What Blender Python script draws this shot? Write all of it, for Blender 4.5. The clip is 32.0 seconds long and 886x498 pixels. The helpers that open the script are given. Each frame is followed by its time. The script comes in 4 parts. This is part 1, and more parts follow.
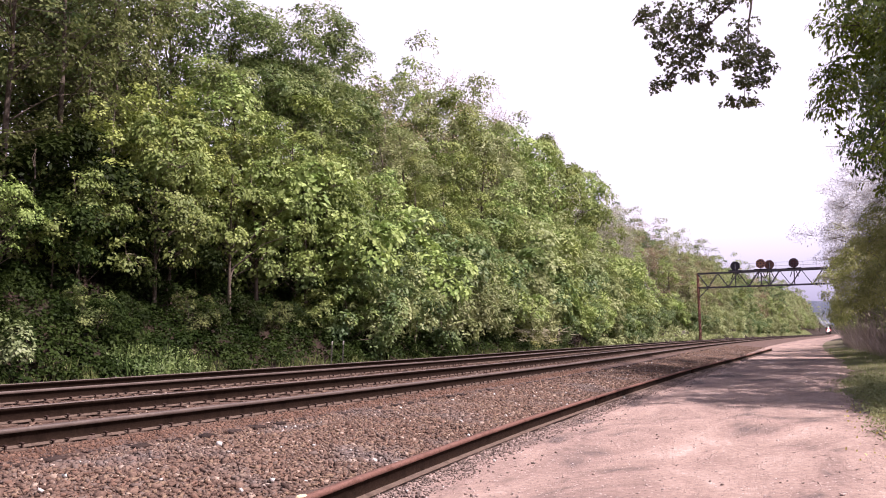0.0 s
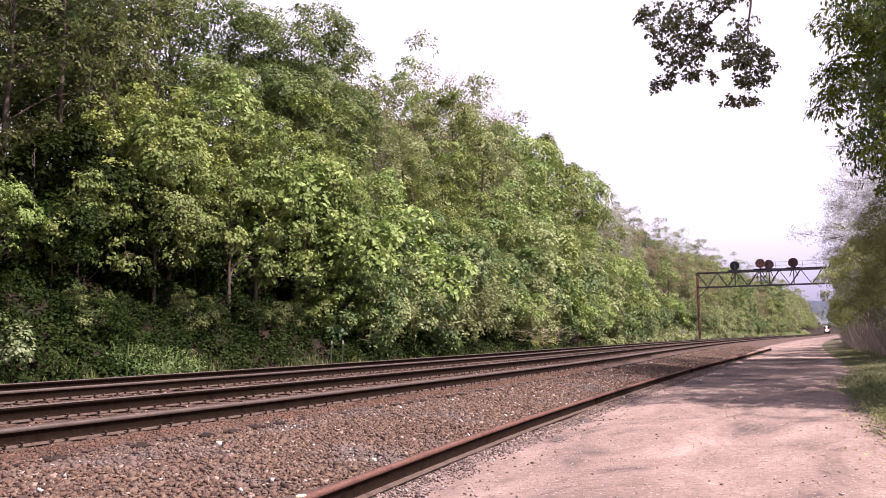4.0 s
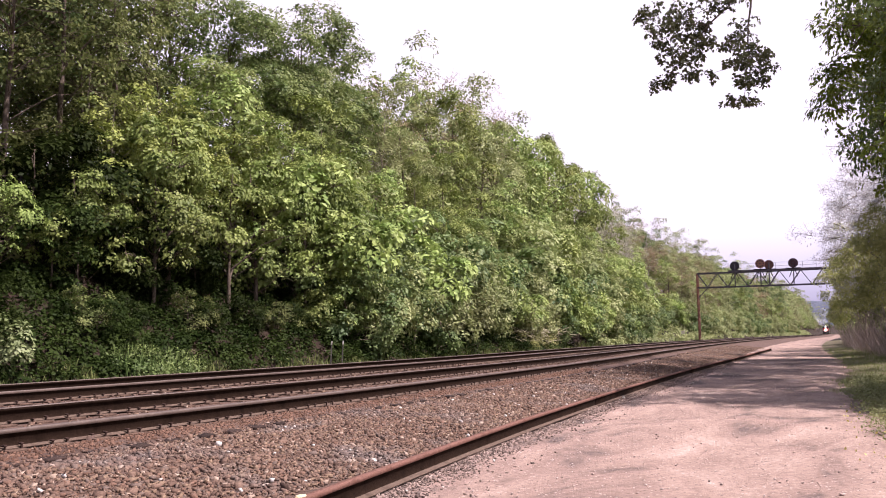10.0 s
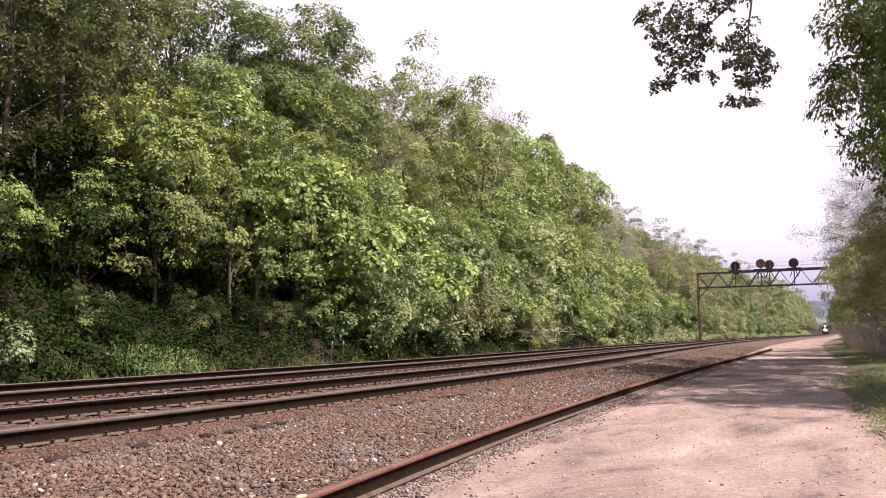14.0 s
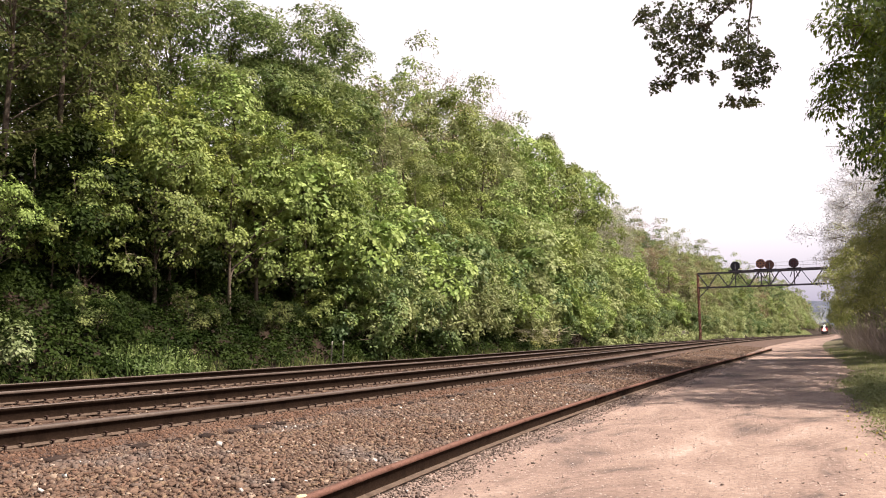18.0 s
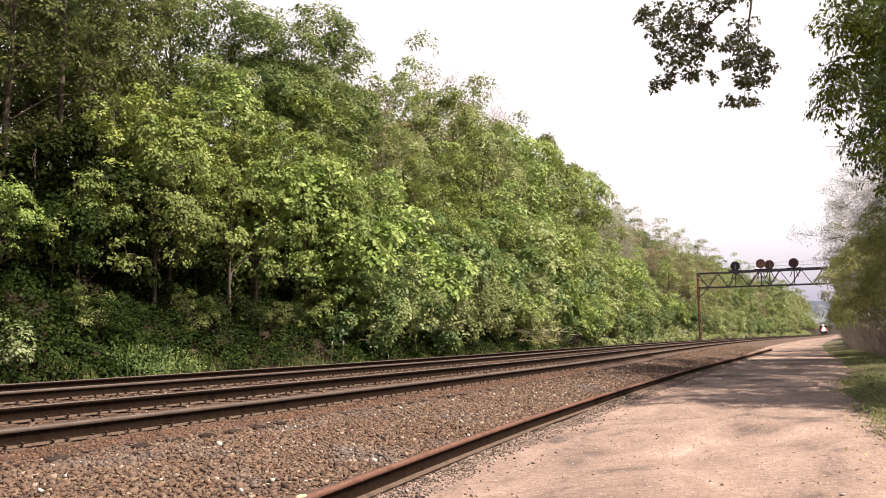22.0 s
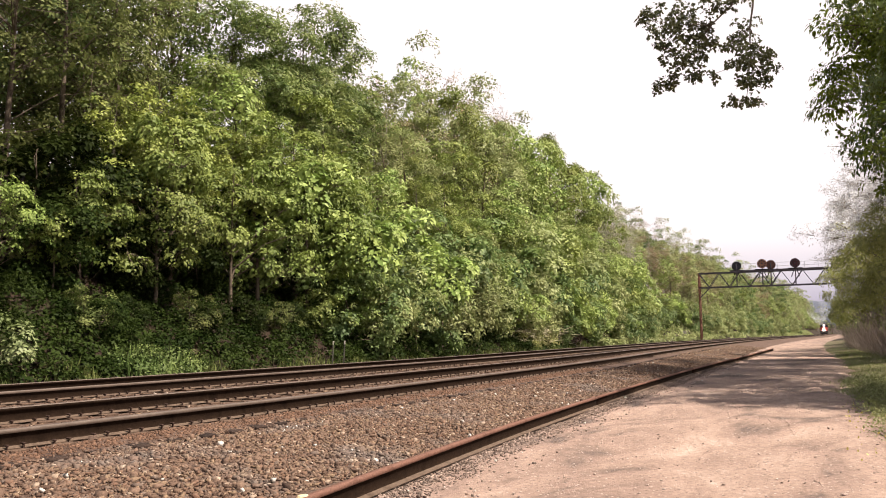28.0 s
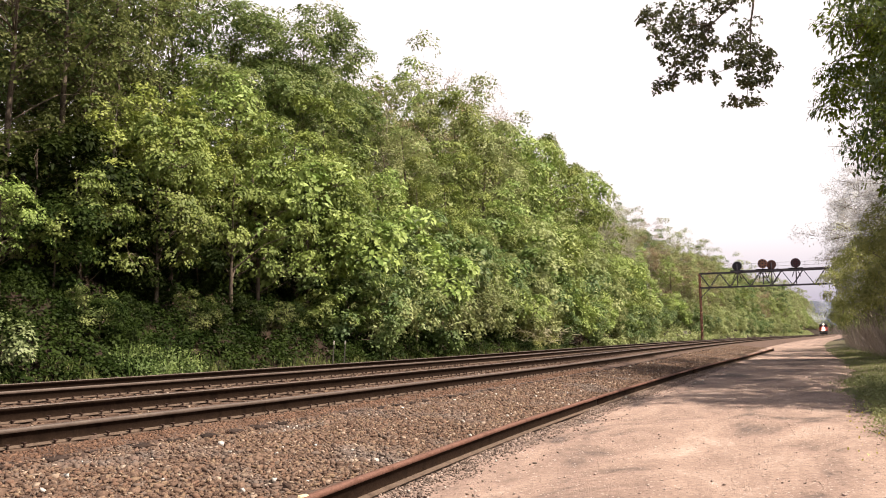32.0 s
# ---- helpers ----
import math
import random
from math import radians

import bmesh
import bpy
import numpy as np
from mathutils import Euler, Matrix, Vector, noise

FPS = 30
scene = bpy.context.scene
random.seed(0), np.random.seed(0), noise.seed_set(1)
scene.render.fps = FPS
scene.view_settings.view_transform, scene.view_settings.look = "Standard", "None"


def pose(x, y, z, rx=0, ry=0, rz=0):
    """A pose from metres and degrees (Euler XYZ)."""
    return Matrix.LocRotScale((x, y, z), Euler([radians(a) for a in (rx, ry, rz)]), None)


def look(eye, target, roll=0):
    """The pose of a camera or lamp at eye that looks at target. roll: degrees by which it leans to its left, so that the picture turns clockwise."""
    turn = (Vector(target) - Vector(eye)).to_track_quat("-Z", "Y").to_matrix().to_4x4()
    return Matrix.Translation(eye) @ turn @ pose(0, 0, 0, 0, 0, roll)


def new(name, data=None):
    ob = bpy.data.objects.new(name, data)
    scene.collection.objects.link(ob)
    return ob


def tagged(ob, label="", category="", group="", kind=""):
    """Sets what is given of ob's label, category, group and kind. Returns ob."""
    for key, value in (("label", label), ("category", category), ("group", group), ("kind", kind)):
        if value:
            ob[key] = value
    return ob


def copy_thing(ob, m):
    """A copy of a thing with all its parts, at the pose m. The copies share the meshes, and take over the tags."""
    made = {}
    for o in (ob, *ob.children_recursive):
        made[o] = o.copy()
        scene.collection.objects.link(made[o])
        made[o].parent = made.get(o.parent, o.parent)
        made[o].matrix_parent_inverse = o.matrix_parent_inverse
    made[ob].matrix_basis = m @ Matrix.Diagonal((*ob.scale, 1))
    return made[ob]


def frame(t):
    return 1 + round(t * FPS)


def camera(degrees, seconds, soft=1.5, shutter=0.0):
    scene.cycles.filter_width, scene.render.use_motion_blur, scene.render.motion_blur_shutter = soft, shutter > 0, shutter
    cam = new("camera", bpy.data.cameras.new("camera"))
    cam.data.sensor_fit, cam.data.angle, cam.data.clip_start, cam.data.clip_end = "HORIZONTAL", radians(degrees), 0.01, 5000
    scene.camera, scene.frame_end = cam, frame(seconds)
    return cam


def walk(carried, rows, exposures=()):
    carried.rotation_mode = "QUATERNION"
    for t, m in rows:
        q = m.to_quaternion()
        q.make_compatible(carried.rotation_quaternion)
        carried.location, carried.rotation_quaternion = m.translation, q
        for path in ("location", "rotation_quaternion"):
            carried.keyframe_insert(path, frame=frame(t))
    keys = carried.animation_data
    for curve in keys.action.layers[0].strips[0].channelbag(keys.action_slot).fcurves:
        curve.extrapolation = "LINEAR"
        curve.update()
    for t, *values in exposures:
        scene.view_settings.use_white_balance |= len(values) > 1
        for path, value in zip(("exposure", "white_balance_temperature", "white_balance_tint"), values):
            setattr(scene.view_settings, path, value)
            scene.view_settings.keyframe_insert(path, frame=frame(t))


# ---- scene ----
cam = camera(54.64, 32.0, soft=1.0)
EYE_Z = 1.30
PITCH, ROLL = 5.90, -0.727


def aim(yaw, up=0.0):
    """The tripod's pose, nudged by a fraction of a degree as it settles."""
    return look((0, 0, EYE_Z), (0, 100, EYE_Z + 100 * math.tan(radians(PITCH))), ROLL) @ pose(0, 0, 0, up, yaw, 0)


walk(cam, [(0.0, aim(0)), (1.5, aim(0)), (2.6, aim(-0.03)), (5.5, aim(-0.03, -0.04)), (7.4, aim(-0.03, -0.04)), (8.2, aim(-0.03)),
           (12.4, aim(-0.03)), (13.4, aim(0)), (25.5, aim(0)), (27.6, aim(0.06)), (29.2, aim(0.113)), (32.0, aim(0.113))],
     exposures=[(0.0, 0.86, 6150, 32), (12.0, 0.86, 6230, 28), (19.0, 0.86, 6830, 15), (32.0, 0.86, 7030, 14)])

# ---- world and sun ----
SUN_AZ, SUN_EL = 104.0, 57.0     # degrees; azimuth clockwise from +y
world = bpy.data.worlds.new("world")
scene.world = world
world.use_nodes = True
wt = world.node_tree
sky = wt.nodes.new("ShaderNodeTexSky")
sky.sky_type, sky.sun_disc = "NISHITA", False
sky.sun_elevation, sky.sun_rotation = radians(SUN_EL), radians(SUN_AZ)
sky.air_density, sky.dust_density = 1.0, 2.0
coord = wt.nodes.new("ShaderNodeTexCoord")
cloud = wt.nodes.new("ShaderNodeTexNoise")
cloud.inputs["Scale"].default_value, cloud.inputs["Detail"].default_value = 2.2, 6.0
part_z = wt.nodes.new("ShaderNodeSeparateXYZ")
haze = wt.nodes.new("ShaderNodeMapRange")          # white haze low down, bluer and thinner overhead
haze.inputs["From Min"].default_value, haze.inputs["From Max"].default_value = 0.33, 0.66
haze.inputs["To Min"].default_value, haze.inputs["To Max"].default_value = 0.75, -0.55
ramp = wt.nodes.new("ShaderNodeMath")
ramp.operation, ramp.use_clamp = "ADD", True
mixc = wt.nodes.new("ShaderNodeMix")
mixc.data_type = "RGBA"
mixc.inputs[7].default_value = (10.0, 9.7, 10.3, 1)
wt.links.new(coord.outputs["Generated"], cloud.inputs["Vector"])
wt.links.new(coord.outputs["Generated"], part_z.inputs[0])
wt.links.new(part_z.outputs["Z"], haze.inputs["Value"])
wt.links.new(cloud.outputs["Fac"], ramp.inputs[0])
wt.links.new(haze.outputs["Result"], ramp.inputs[1])
wt.links.new(ramp.outputs[0], mixc.inputs[0])
wt.links.new(sky.outputs["Color"], mixc.inputs[6])
low = wt.nodes.new("ShaderNodeMapRange")           # duller and more violet near the horizon
low.inputs["From Min"].default_value, low.inputs["From Max"].default_value = 0.03, 0.115
band = wt.nodes.new("ShaderNodeMix")
band.data_type = "RGBA"
band.inputs[6].default_value = (4.9, 4.7, 6.0, 1)
wt.links.new(part_z.outputs["Z"], low.inputs["Value"])
wt.links.new(low.outputs["Result"], band.inputs[0])
wt.links.new(mixc.outputs[2], band.inputs[7])
wt.links.new(band.outputs[2], wt.nodes["Background"].inputs["Color"])
wt.nodes["Background"].inputs["Strength"].default_value = 0.062

sun_data = bpy.data.lights.new("sun", "SUN")
sun_data.energy, sun_data.angle, sun_data.color = 5.0, radians(0.55), (1.0, 0.95, 0.87)
sun = new("sun", sun_data)
sun.matrix_world = look((0, 0, 0), (-math.sin(radians(SUN_AZ)) * math.cos(radians(SUN_EL)),
                                    -math.cos(radians(SUN_AZ)) * math.cos(radians(SUN_EL)), -math.sin(radians(SUN_EL))))


# ---- materials ----
def node(nt, kind, **values):
    n = nt.nodes.new(kind)
    for key, value in values.items():
        n.inputs[key.replace("_", " ")].default_value = value
    return n


def surface(name, colours, scale, rough=0.85, metal=0.0, fine=None, bump=0.3, bump_scale=None, spots=None, per_object=0.0, per_island=0.0):
    """Noise-mottled material: two to four colours over a coarse noise, a finer one over it, relief, and light or dark specks."""
    m = bpy.data.materials.new(name)
    m.use_nodes = True
    nt = m.node_tree
    b = nt.nodes["Principled BSDF"]
    co = nt.nodes.new("ShaderNodeTexCoord")
    n1 = node(nt, "ShaderNodeTexNoise", Scale=scale, Detail=6.0, Roughness=0.62)
    nt.links.new(co.outputs["Object"], n1.inputs["Vector"])
    r = nt.nodes.new("ShaderNodeValToRGB")
    els = r.color_ramp.elements
    for k in range(len(colours) - 2):
        els.new(0.5)
    for k, c in enumerate(colours):
        els[k].position = 0.32 + 0.36 * k / (len(colours) - 1)
        els[k].color = (*c, 1)
    nt.links.new(n1.outputs["Fac"], r.inputs["Fac"])
    out = r.outputs["Color"]
    n2 = node(nt, "ShaderNodeTexNoise", Scale=fine or scale * 9, Detail=5.0, Roughness=0.7)
    nt.links.new(co.outputs["Object"], n2.inputs["Vector"])
    mr = node(nt, "ShaderNodeMapRange", From_Min=0.3, From_Max=0.7, To_Min=0.68, To_Max=1.32)
    nt.links.new(n2.outputs["Fac"], mr.inputs["Value"])
    value = mr.outputs["Result"]
    for on, socket in ((per_object, ("ShaderNodeObjectInfo", "Random")), (per_island, ("ShaderNodeNewGeometry", "Random Per Island"))):
        if on:
            src = nt.nodes.new(socket[0])
            m2 = node(nt, "ShaderNodeMapRange", To_Min=1 - on, To_Max=1 + on)
            nt.links.new(src.outputs[socket[1]], m2.inputs["Value"])
            mu = nt.nodes.new("ShaderNodeMath")
            mu.operation = "MULTIPLY"
            nt.links.new(value, mu.inputs[0])
            nt.links.new(m2.outputs["Result"], mu.inputs[1])
            value = mu.outputs[0]
    hsv = nt.nodes.new("ShaderNodeHueSaturation")
    nt.links.new(out, hsv.inputs["Color"])
    nt.links.new(value, hsv.inputs["Value"])
    out = hsv.outputs["Color"]
    if spots:
        colour, s_scale, low, high = spots
        v = node(nt, "ShaderNodeTexNoise", Scale=s_scale, Detail=3.0)
        nt.links.new(co.outputs["Object"], v.inputs["Vector"])
        sr = node(nt, "ShaderNodeMapRange", From_Min=low, From_Max=high)
        nt.links.new(v.outputs["Fac"], sr.inputs["Value"])
        mx = nt.nodes.new("ShaderNodeMix")
        mx.data_type = "RGBA"
        mx.inputs[7].default_value = (*colour, 1)
        nt.links.new(sr.outputs["Result"], mx.inputs[0])
        nt.links.new(out, mx.inputs[6])
        out = mx.outputs[2]
    nt.links.new(out, b.inputs["Base Color"])
    b.inputs["Roughness"].default_value, b.inputs["Metallic"].default_value = rough, metal
    b.inputs["Specular IOR Level"].default_value = 0.5 if rough < 0.6 else 0.15 if rough < 0.9 else 0.03
    if bump:
        nb = node(nt, "ShaderNodeTexNoise", Scale=bump_scale or (fine or scale * 9), Detail=6.0, Roughness=0.7)
        nt.links.new(co.outputs["Object"], nb.inputs["Vector"])
        bp = node(nt, "ShaderNodeBump", Strength=bump, Distance=0.03)
        nt.links.new(nb.outputs["Fac"], bp.inputs["Height"])
        nt.links.new(bp.outputs["Normal"], b.inputs["Normal"])
    return m


def stone_material(name, colours):
    """Broken stone: each piece takes one of several colours, mottled by a fine grain; greyer in places."""
    m = bpy.data.materials.new(name)
    m.use_nodes = True
    nt = m.node_tree
    b = nt.nodes["Principled BSDF"]
    geo = nt.nodes.new("ShaderNodeNewGeometry")
    co = nt.nodes.new("ShaderNodeTexCoord")
    r = nt.nodes.new("ShaderNodeValToRGB")
    r.color_ramp.interpolation = "CONSTANT"
    els = r.color_ramp.elements
    for k in range(len(colours) - 2):
        els.new(0.5)
    for k, c in enumerate(colours):
        els[k].position = k / len(colours) if k < len(colours) - 1 else 0.955
        els[k].color = (*c, 1)
    nt.links.new(geo.outputs["Random Per Island"], r.inputs["Fac"])
    grey = node(nt, "ShaderNodeTexNoise", Scale=0.75, Detail=3.0)
    fine = node(nt, "ShaderNodeTexNoise", Scale=55.0, Detail=5.0, Roughness=0.7)
    for n in (grey, fine):
        nt.links.new(co.outputs["Object"], n.inputs["Vector"])
    sat = node(nt, "ShaderNodeMapRange", From_Min=0.52, From_Max=0.68, To_Min=1.05, To_Max=0.72)
    val = node(nt, "ShaderNodeMapRange", From_Min=0.3, From_Max=0.7, To_Min=0.78, To_Max=1.5)
    nt.links.new(grey.outputs["Fac"], sat.inputs["Value"])
    nt.links.new(fine.outputs["Fac"], val.inputs["Value"])
    hsv = nt.nodes.new("ShaderNodeHueSaturation")
    nt.links.new(r.outputs["Color"], hsv.inputs["Color"])
    nt.links.new(sat.outputs["Result"], hsv.inputs["Saturation"])
    nt.links.new(val.outputs["Result"], hsv.inputs["Value"])
    nt.links.new(hsv.outputs["Color"], b.inputs["Base Color"])
    b.inputs["Roughness"].default_value, b.inputs["Specular IOR Level"].default_value = 0.9, 0.15
    bp = node(nt, "ShaderNodeBump", Strength=0.35, Distance=0.01)
    nt.links.new(fine.outputs["Fac"], bp.inputs["Height"])
    nt.links.new(bp.outputs["Normal"], b.inputs["Normal"])
    return m


def road_material(name):
    """Packed dirt: darker and pale patches drawn out along the road, fine grit, and single pale or dark chips."""
    m = bpy.data.materials.new(name)
    m.use_nodes = True
    nt = m.node_tree
    b = nt.nodes["Principled BSDF"]
    co = nt.nodes.new("ShaderNodeTexCoord")
    along = nt.nodes.new("ShaderNodeMapping")
    along.vector_type = "TEXTURE"
    along.inputs["Rotation"].default_value, along.inputs["Scale"].default_value = (0, 0, -0.4638), (1.0, 2.6, 1.0)
    nt.links.new(co.outputs["Object"], along.inputs["Vector"])
    patch = node(nt, "ShaderNodeTexNoise", Scale=0.85, Detail=7.0, Roughness=0.66, Distortion=0.5)
    nt.links.new(along.outputs["Vector"], patch.inputs["Vector"])
    r = nt.nodes.new("ShaderNodeValToRGB")
    els = r.color_ramp.elements
    els.new(0.5), els.new(0.5)
    for k, (at, c) in enumerate(((0.38, (0.135, 0.10, 0.085)), (0.46, (0.268, 0.185, 0.148)), (0.56, (0.335, 0.235, 0.186)), (0.68, (0.44, 0.33, 0.268)))):
        els[k].position, els[k].color = at, (*c, 1)
    nt.links.new(patch.outputs["Fac"], r.inputs["Fac"])
    grit = node(nt, "ShaderNodeTexNoise", Scale=16.0, Detail=9.0, Roughness=0.78)
    chip = node(nt, "ShaderNodeTexVoronoi", Scale=34.0)
    for n in (grit, chip):
        nt.links.new(co.outputs["Object"], n.inputs["Vector"])
    val = node(nt, "ShaderNodeMapRange", From_Min=0.3, From_Max=0.7, To_Min=0.66, To_Max=1.34)
    nt.links.new(grit.outputs["Fac"], val.inputs["Value"])
    hsv = nt.nodes.new("ShaderNodeHueSaturation")
    nt.links.new(r.outputs["Color"], hsv.inputs["Color"])
    nt.links.new(val.outputs["Result"], hsv.inputs["Value"])
    out = hsv.outputs["Color"]
    one = nt.nodes.new("ShaderNodeSeparateColor")
    nt.links.new(chip.outputs["Color"], one.inputs["Color"])
    near = node(nt, "ShaderNodeMapRange", From_Min=0.42, From_Max=0.30)
    nt.links.new(chip.outputs["Distance"], near.inputs["Value"])
    for channel, low, colour in (("Red", 0.90, (0.50, 0.41, 0.35)), ("Green", 0.91, (0.11, 0.082, 0.07))):
        pick = node(nt, "ShaderNodeMapRange", From_Min=low, From_Max=low + 0.02)
        nt.links.new(one.outputs[channel], pick.inputs["Value"])
        both = nt.nodes.new("ShaderNodeMath")
        both.operation = "MULTIPLY"
        nt.links.new(pick.outputs["Result"], both.inputs[0])
        nt.links.new(near.outputs["Result"], both.inputs[1])
        mx = nt.nodes.new("ShaderNodeMix")
        mx.data_type = "RGBA"
        mx.inputs[7].default_value = (*colour, 1)
        nt.links.new(both.outputs[0], mx.inputs[0])
        nt.links.new(out, mx.inputs[6])
        out = mx.outputs[2]
    nt.links.new(out, b.inputs["Base Color"])
    b.inputs["Roughness"].default_value, b.inputs["Specular IOR Level"].default_value = 0.92, 0.12
    bp = node(nt, "ShaderNodeBump", Strength=0.8, Distance=0.03)
    nt.links.new(grit.outputs["Fac"], bp.inputs["Height"])
    nt.links.new(bp.outputs["Normal"], b.inputs["Normal"])
    return m


def leaf_material(name, c1, c2, through_light=0.35, sheen=0.24):
    """Leaf blades: two greens mixed leaf by leaf and clump by clump, some light passing through, a soft sheen."""
    m = bpy.data.materials.new(name)
    m.use_nodes = True
    nt = m.node_tree
    b = nt.nodes["Principled BSDF"]
    geo = nt.nodes.new("ShaderNodeNewGeometry")
    info = nt.nodes.new("ShaderNodeObjectInfo")
    co = nt.nodes.new("ShaderNodeTexCoord")
    n1 = node(nt, "ShaderNodeTexNoise", Scale=0.85, Detail=3.0)
    nt.links.new(co.outputs["Object"], n1.inputs["Vector"])
    a = nt.nodes.new("ShaderNodeMath")
    a.operation = "MULTIPLY_ADD"
    a.inputs[1].default_value, a.inputs[2].default_value = 0.36, -0.18
    nt.links.new(geo.outputs["Random Per Island"], a.inputs[0])
    s = nt.nodes.new("ShaderNodeMath")
    s.operation = "ADD"
    s.use_clamp = True
    nt.links.new(a.outputs[0], s.inputs[0])
    nr = node(nt, "ShaderNodeMapRange", From_Min=0.38, From_Max=0.62)
    nt.links.new(n1.outputs["Fac"], nr.inputs["Value"])
    nt.links.new(nr.outputs["Result"], s.inputs[1])
    mx = nt.nodes.new("ShaderNodeMix")
    mx.data_type = "RGBA"
    mx.inputs[6].default_value, mx.inputs[7].default_value = (*c1, 1), (*c2, 1)
    nt.links.new(s.outputs[0], mx.inputs[0])
    hsv = nt.nodes.new("ShaderNodeHueSaturation")
    vr = node(nt, "ShaderNodeMapRange", To_Min=0.78, To_Max=1.25)
    nt.links.new(info.outputs["Random"], vr.inputs["Value"])
    hr = node(nt, "ShaderNodeMapRange", To_Min=0.49, To_Max=0.508)
    nt.links.new(info.outputs["Random"], hr.inputs["Value"])
    nt.links.new(vr.outputs["Result"], hsv.inputs["Value"])
    nt.links.new(hr.outputs["Result"], hsv.inputs["Hue"])
    nt.links.new(mx.outputs[2], hsv.inputs["Color"])
    nt.links.new(hsv.outputs["Color"], b.inputs["Base Color"])
    b.inputs["Roughness"].default_value = 0.52
    b.inputs["Specular IOR Level"].default_value = sheen
    tr = nt.nodes.new("ShaderNodeBsdfTranslucent")
    nt.links.new(hsv.outputs["Color"], tr.inputs["Color"])
    ms = nt.nodes.new("ShaderNodeMixShader")
    ms.inputs[0].default_value = through_light
    nt.links.new(b.outputs[0], ms.inputs[1])
    nt.links.new(tr.outputs[0], ms.inputs[2])
    nt.links.new(ms.outputs[0], nt.nodes["Material Output"].inputs["Surface"])
    return m


def glow(name, colour, strength):
    m = bpy.data.materials.new(name)
    m.use_nodes = True
    b = m.node_tree.nodes["Principled BSDF"]
    b.inputs["Emission Color"].default_value = (*colour, 1)
    b.inputs["Emission Strength"].default_value = strength
    return m


# earth darkened far below soil: the trees' shade is put into its colour
M_GROUND = surface("forest_floor_painted_shade", [(0.014, 0.010, 0.007), (0.034, 0.021, 0.014), (0.018, 0.02, 0.008)], 0.5, bump=0.8, fine=9)
M_BALLAST = surface("ballast_bed", [(0.07, 0.044, 0.033), (0.12, 0.077, 0.058), (0.095, 0.061, 0.046)], 1.3, bump=1.0, fine=22, bump_scale=18)
M_STONE = stone_material("ballast_stone", ((0.08, 0.051, 0.038), (0.115, 0.075, 0.055), (0.155, 0.102, 0.074), (0.125, 0.091, 0.072), (0.14, 0.085, 0.060), (0.18, 0.124, 0.084), (0.13, 0.086, 0.063), (0.28, 0.212, 0.16)))
M_PALE = surface("pale_stone", [(0.42, 0.38, 0.33), (0.60, 0.56, 0.50)], 8, bump=0.2)
M_PATH = road_material("dirt_path")
M_GRASS = leaf_material("grass_blades", (0.115, 0.15, 0.04), (0.235, 0.26, 0.09), 0.35)
M_VERGE = surface("verge_soil", [(0.10, 0.075, 0.05), (0.165, 0.125, 0.085), (0.10, 0.105, 0.045), (0.19, 0.15, 0.105)], 0.9, bump=0.9, fine=18)
# rust darkened to near black for the shade under the rail head
M_RUST = surface("rust_painted_shaded", [(0.010, 0.006, 0.004), (0.020, 0.012, 0.008), (0.014, 0.0085, 0.006)], 5, rough=0.92, metal=0.0, bump=0.25, fine=45)
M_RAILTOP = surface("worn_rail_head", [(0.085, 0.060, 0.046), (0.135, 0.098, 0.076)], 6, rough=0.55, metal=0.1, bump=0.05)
# the same rust lightened as sunlit, for the abandoned rail's head
M_RUSTTOP = surface("rust_painted_sunlit", [(0.11, 0.052, 0.036), (0.165, 0.085, 0.062), (0.135, 0.066, 0.047)], 5, rough=0.85, bump=0.25, fine=45)
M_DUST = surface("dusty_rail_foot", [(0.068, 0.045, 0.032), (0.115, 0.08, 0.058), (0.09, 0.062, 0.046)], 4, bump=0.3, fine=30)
M_TIE = surface("creosoted_wood", [(0.018, 0.012, 0.010), (0.042, 0.027, 0.021), (0.028, 0.018, 0.014)], 4, bump=0.7, fine=30, per_object=0.25)
M_PLATE = surface("rusty_plate", [(0.075, 0.046, 0.032), (0.12, 0.077, 0.054)], 9, rough=0.85, bump=0.3, fine=50)
M_SPIKE = surface("dark_iron", [(0.035, 0.022, 0.018), (0.07, 0.04, 0.03)], 20, rough=0.7, metal=0.3, bump=0.2)
M_BARK = surface("bark", [(0.06, 0.045, 0.032), (0.13, 0.10, 0.075), (0.09, 0.07, 0.05)], 3.5, bump=0.9, fine=22)
M_PALEBARK = surface("pale_bark", [(0.20, 0.17, 0.13), (0.33, 0.29, 0.23)], 3.5, bump=0.7, fine=22)
M_STEEL = surface("weathered_steel", [(0.05, 0.048, 0.06), (0.11, 0.10, 0.115), (0.075, 0.068, 0.08)], 2.0, rough=0.7, metal=0.3, bump=0.2)
M_RUSTPOST = surface("rusted_post", [(0.17, 0.085, 0.062), (0.26, 0.125, 0.09), (0.10, 0.06, 0.052)], 1.2, rough=0.85, bump=0.3)
M_GALV = surface("galvanised_rail", [(0.40, 0.40, 0.43), (0.5, 0.5, 0.52)], 3, rough=0.5, metal=0.3, bump=0.05)
L_FRESH = leaf_material("fresh_leaves", (0.14, 0.205, 0.046), (0.32, 0.38, 0.115), 0.25)
L_DEEP = leaf_material("deep_green_leaves", (0.066, 0.112, 0.033), (0.175, 0.23, 0.078), 0.32)
L_YELLOW = leaf_material("yellow_green_leaves", (0.19, 0.24, 0.048), (0.35, 0.39, 0.105), 0.25)
L_OLIVE = leaf_material("olive_leaves", (0.175, 0.21, 0.072), (0.335, 0.36, 0.155), 0.32)
L_PALE = leaf_material("pale_spring_leaves", (0.28, 0.275, 0.185), (0.44, 0.43, 0.32), 0.4)
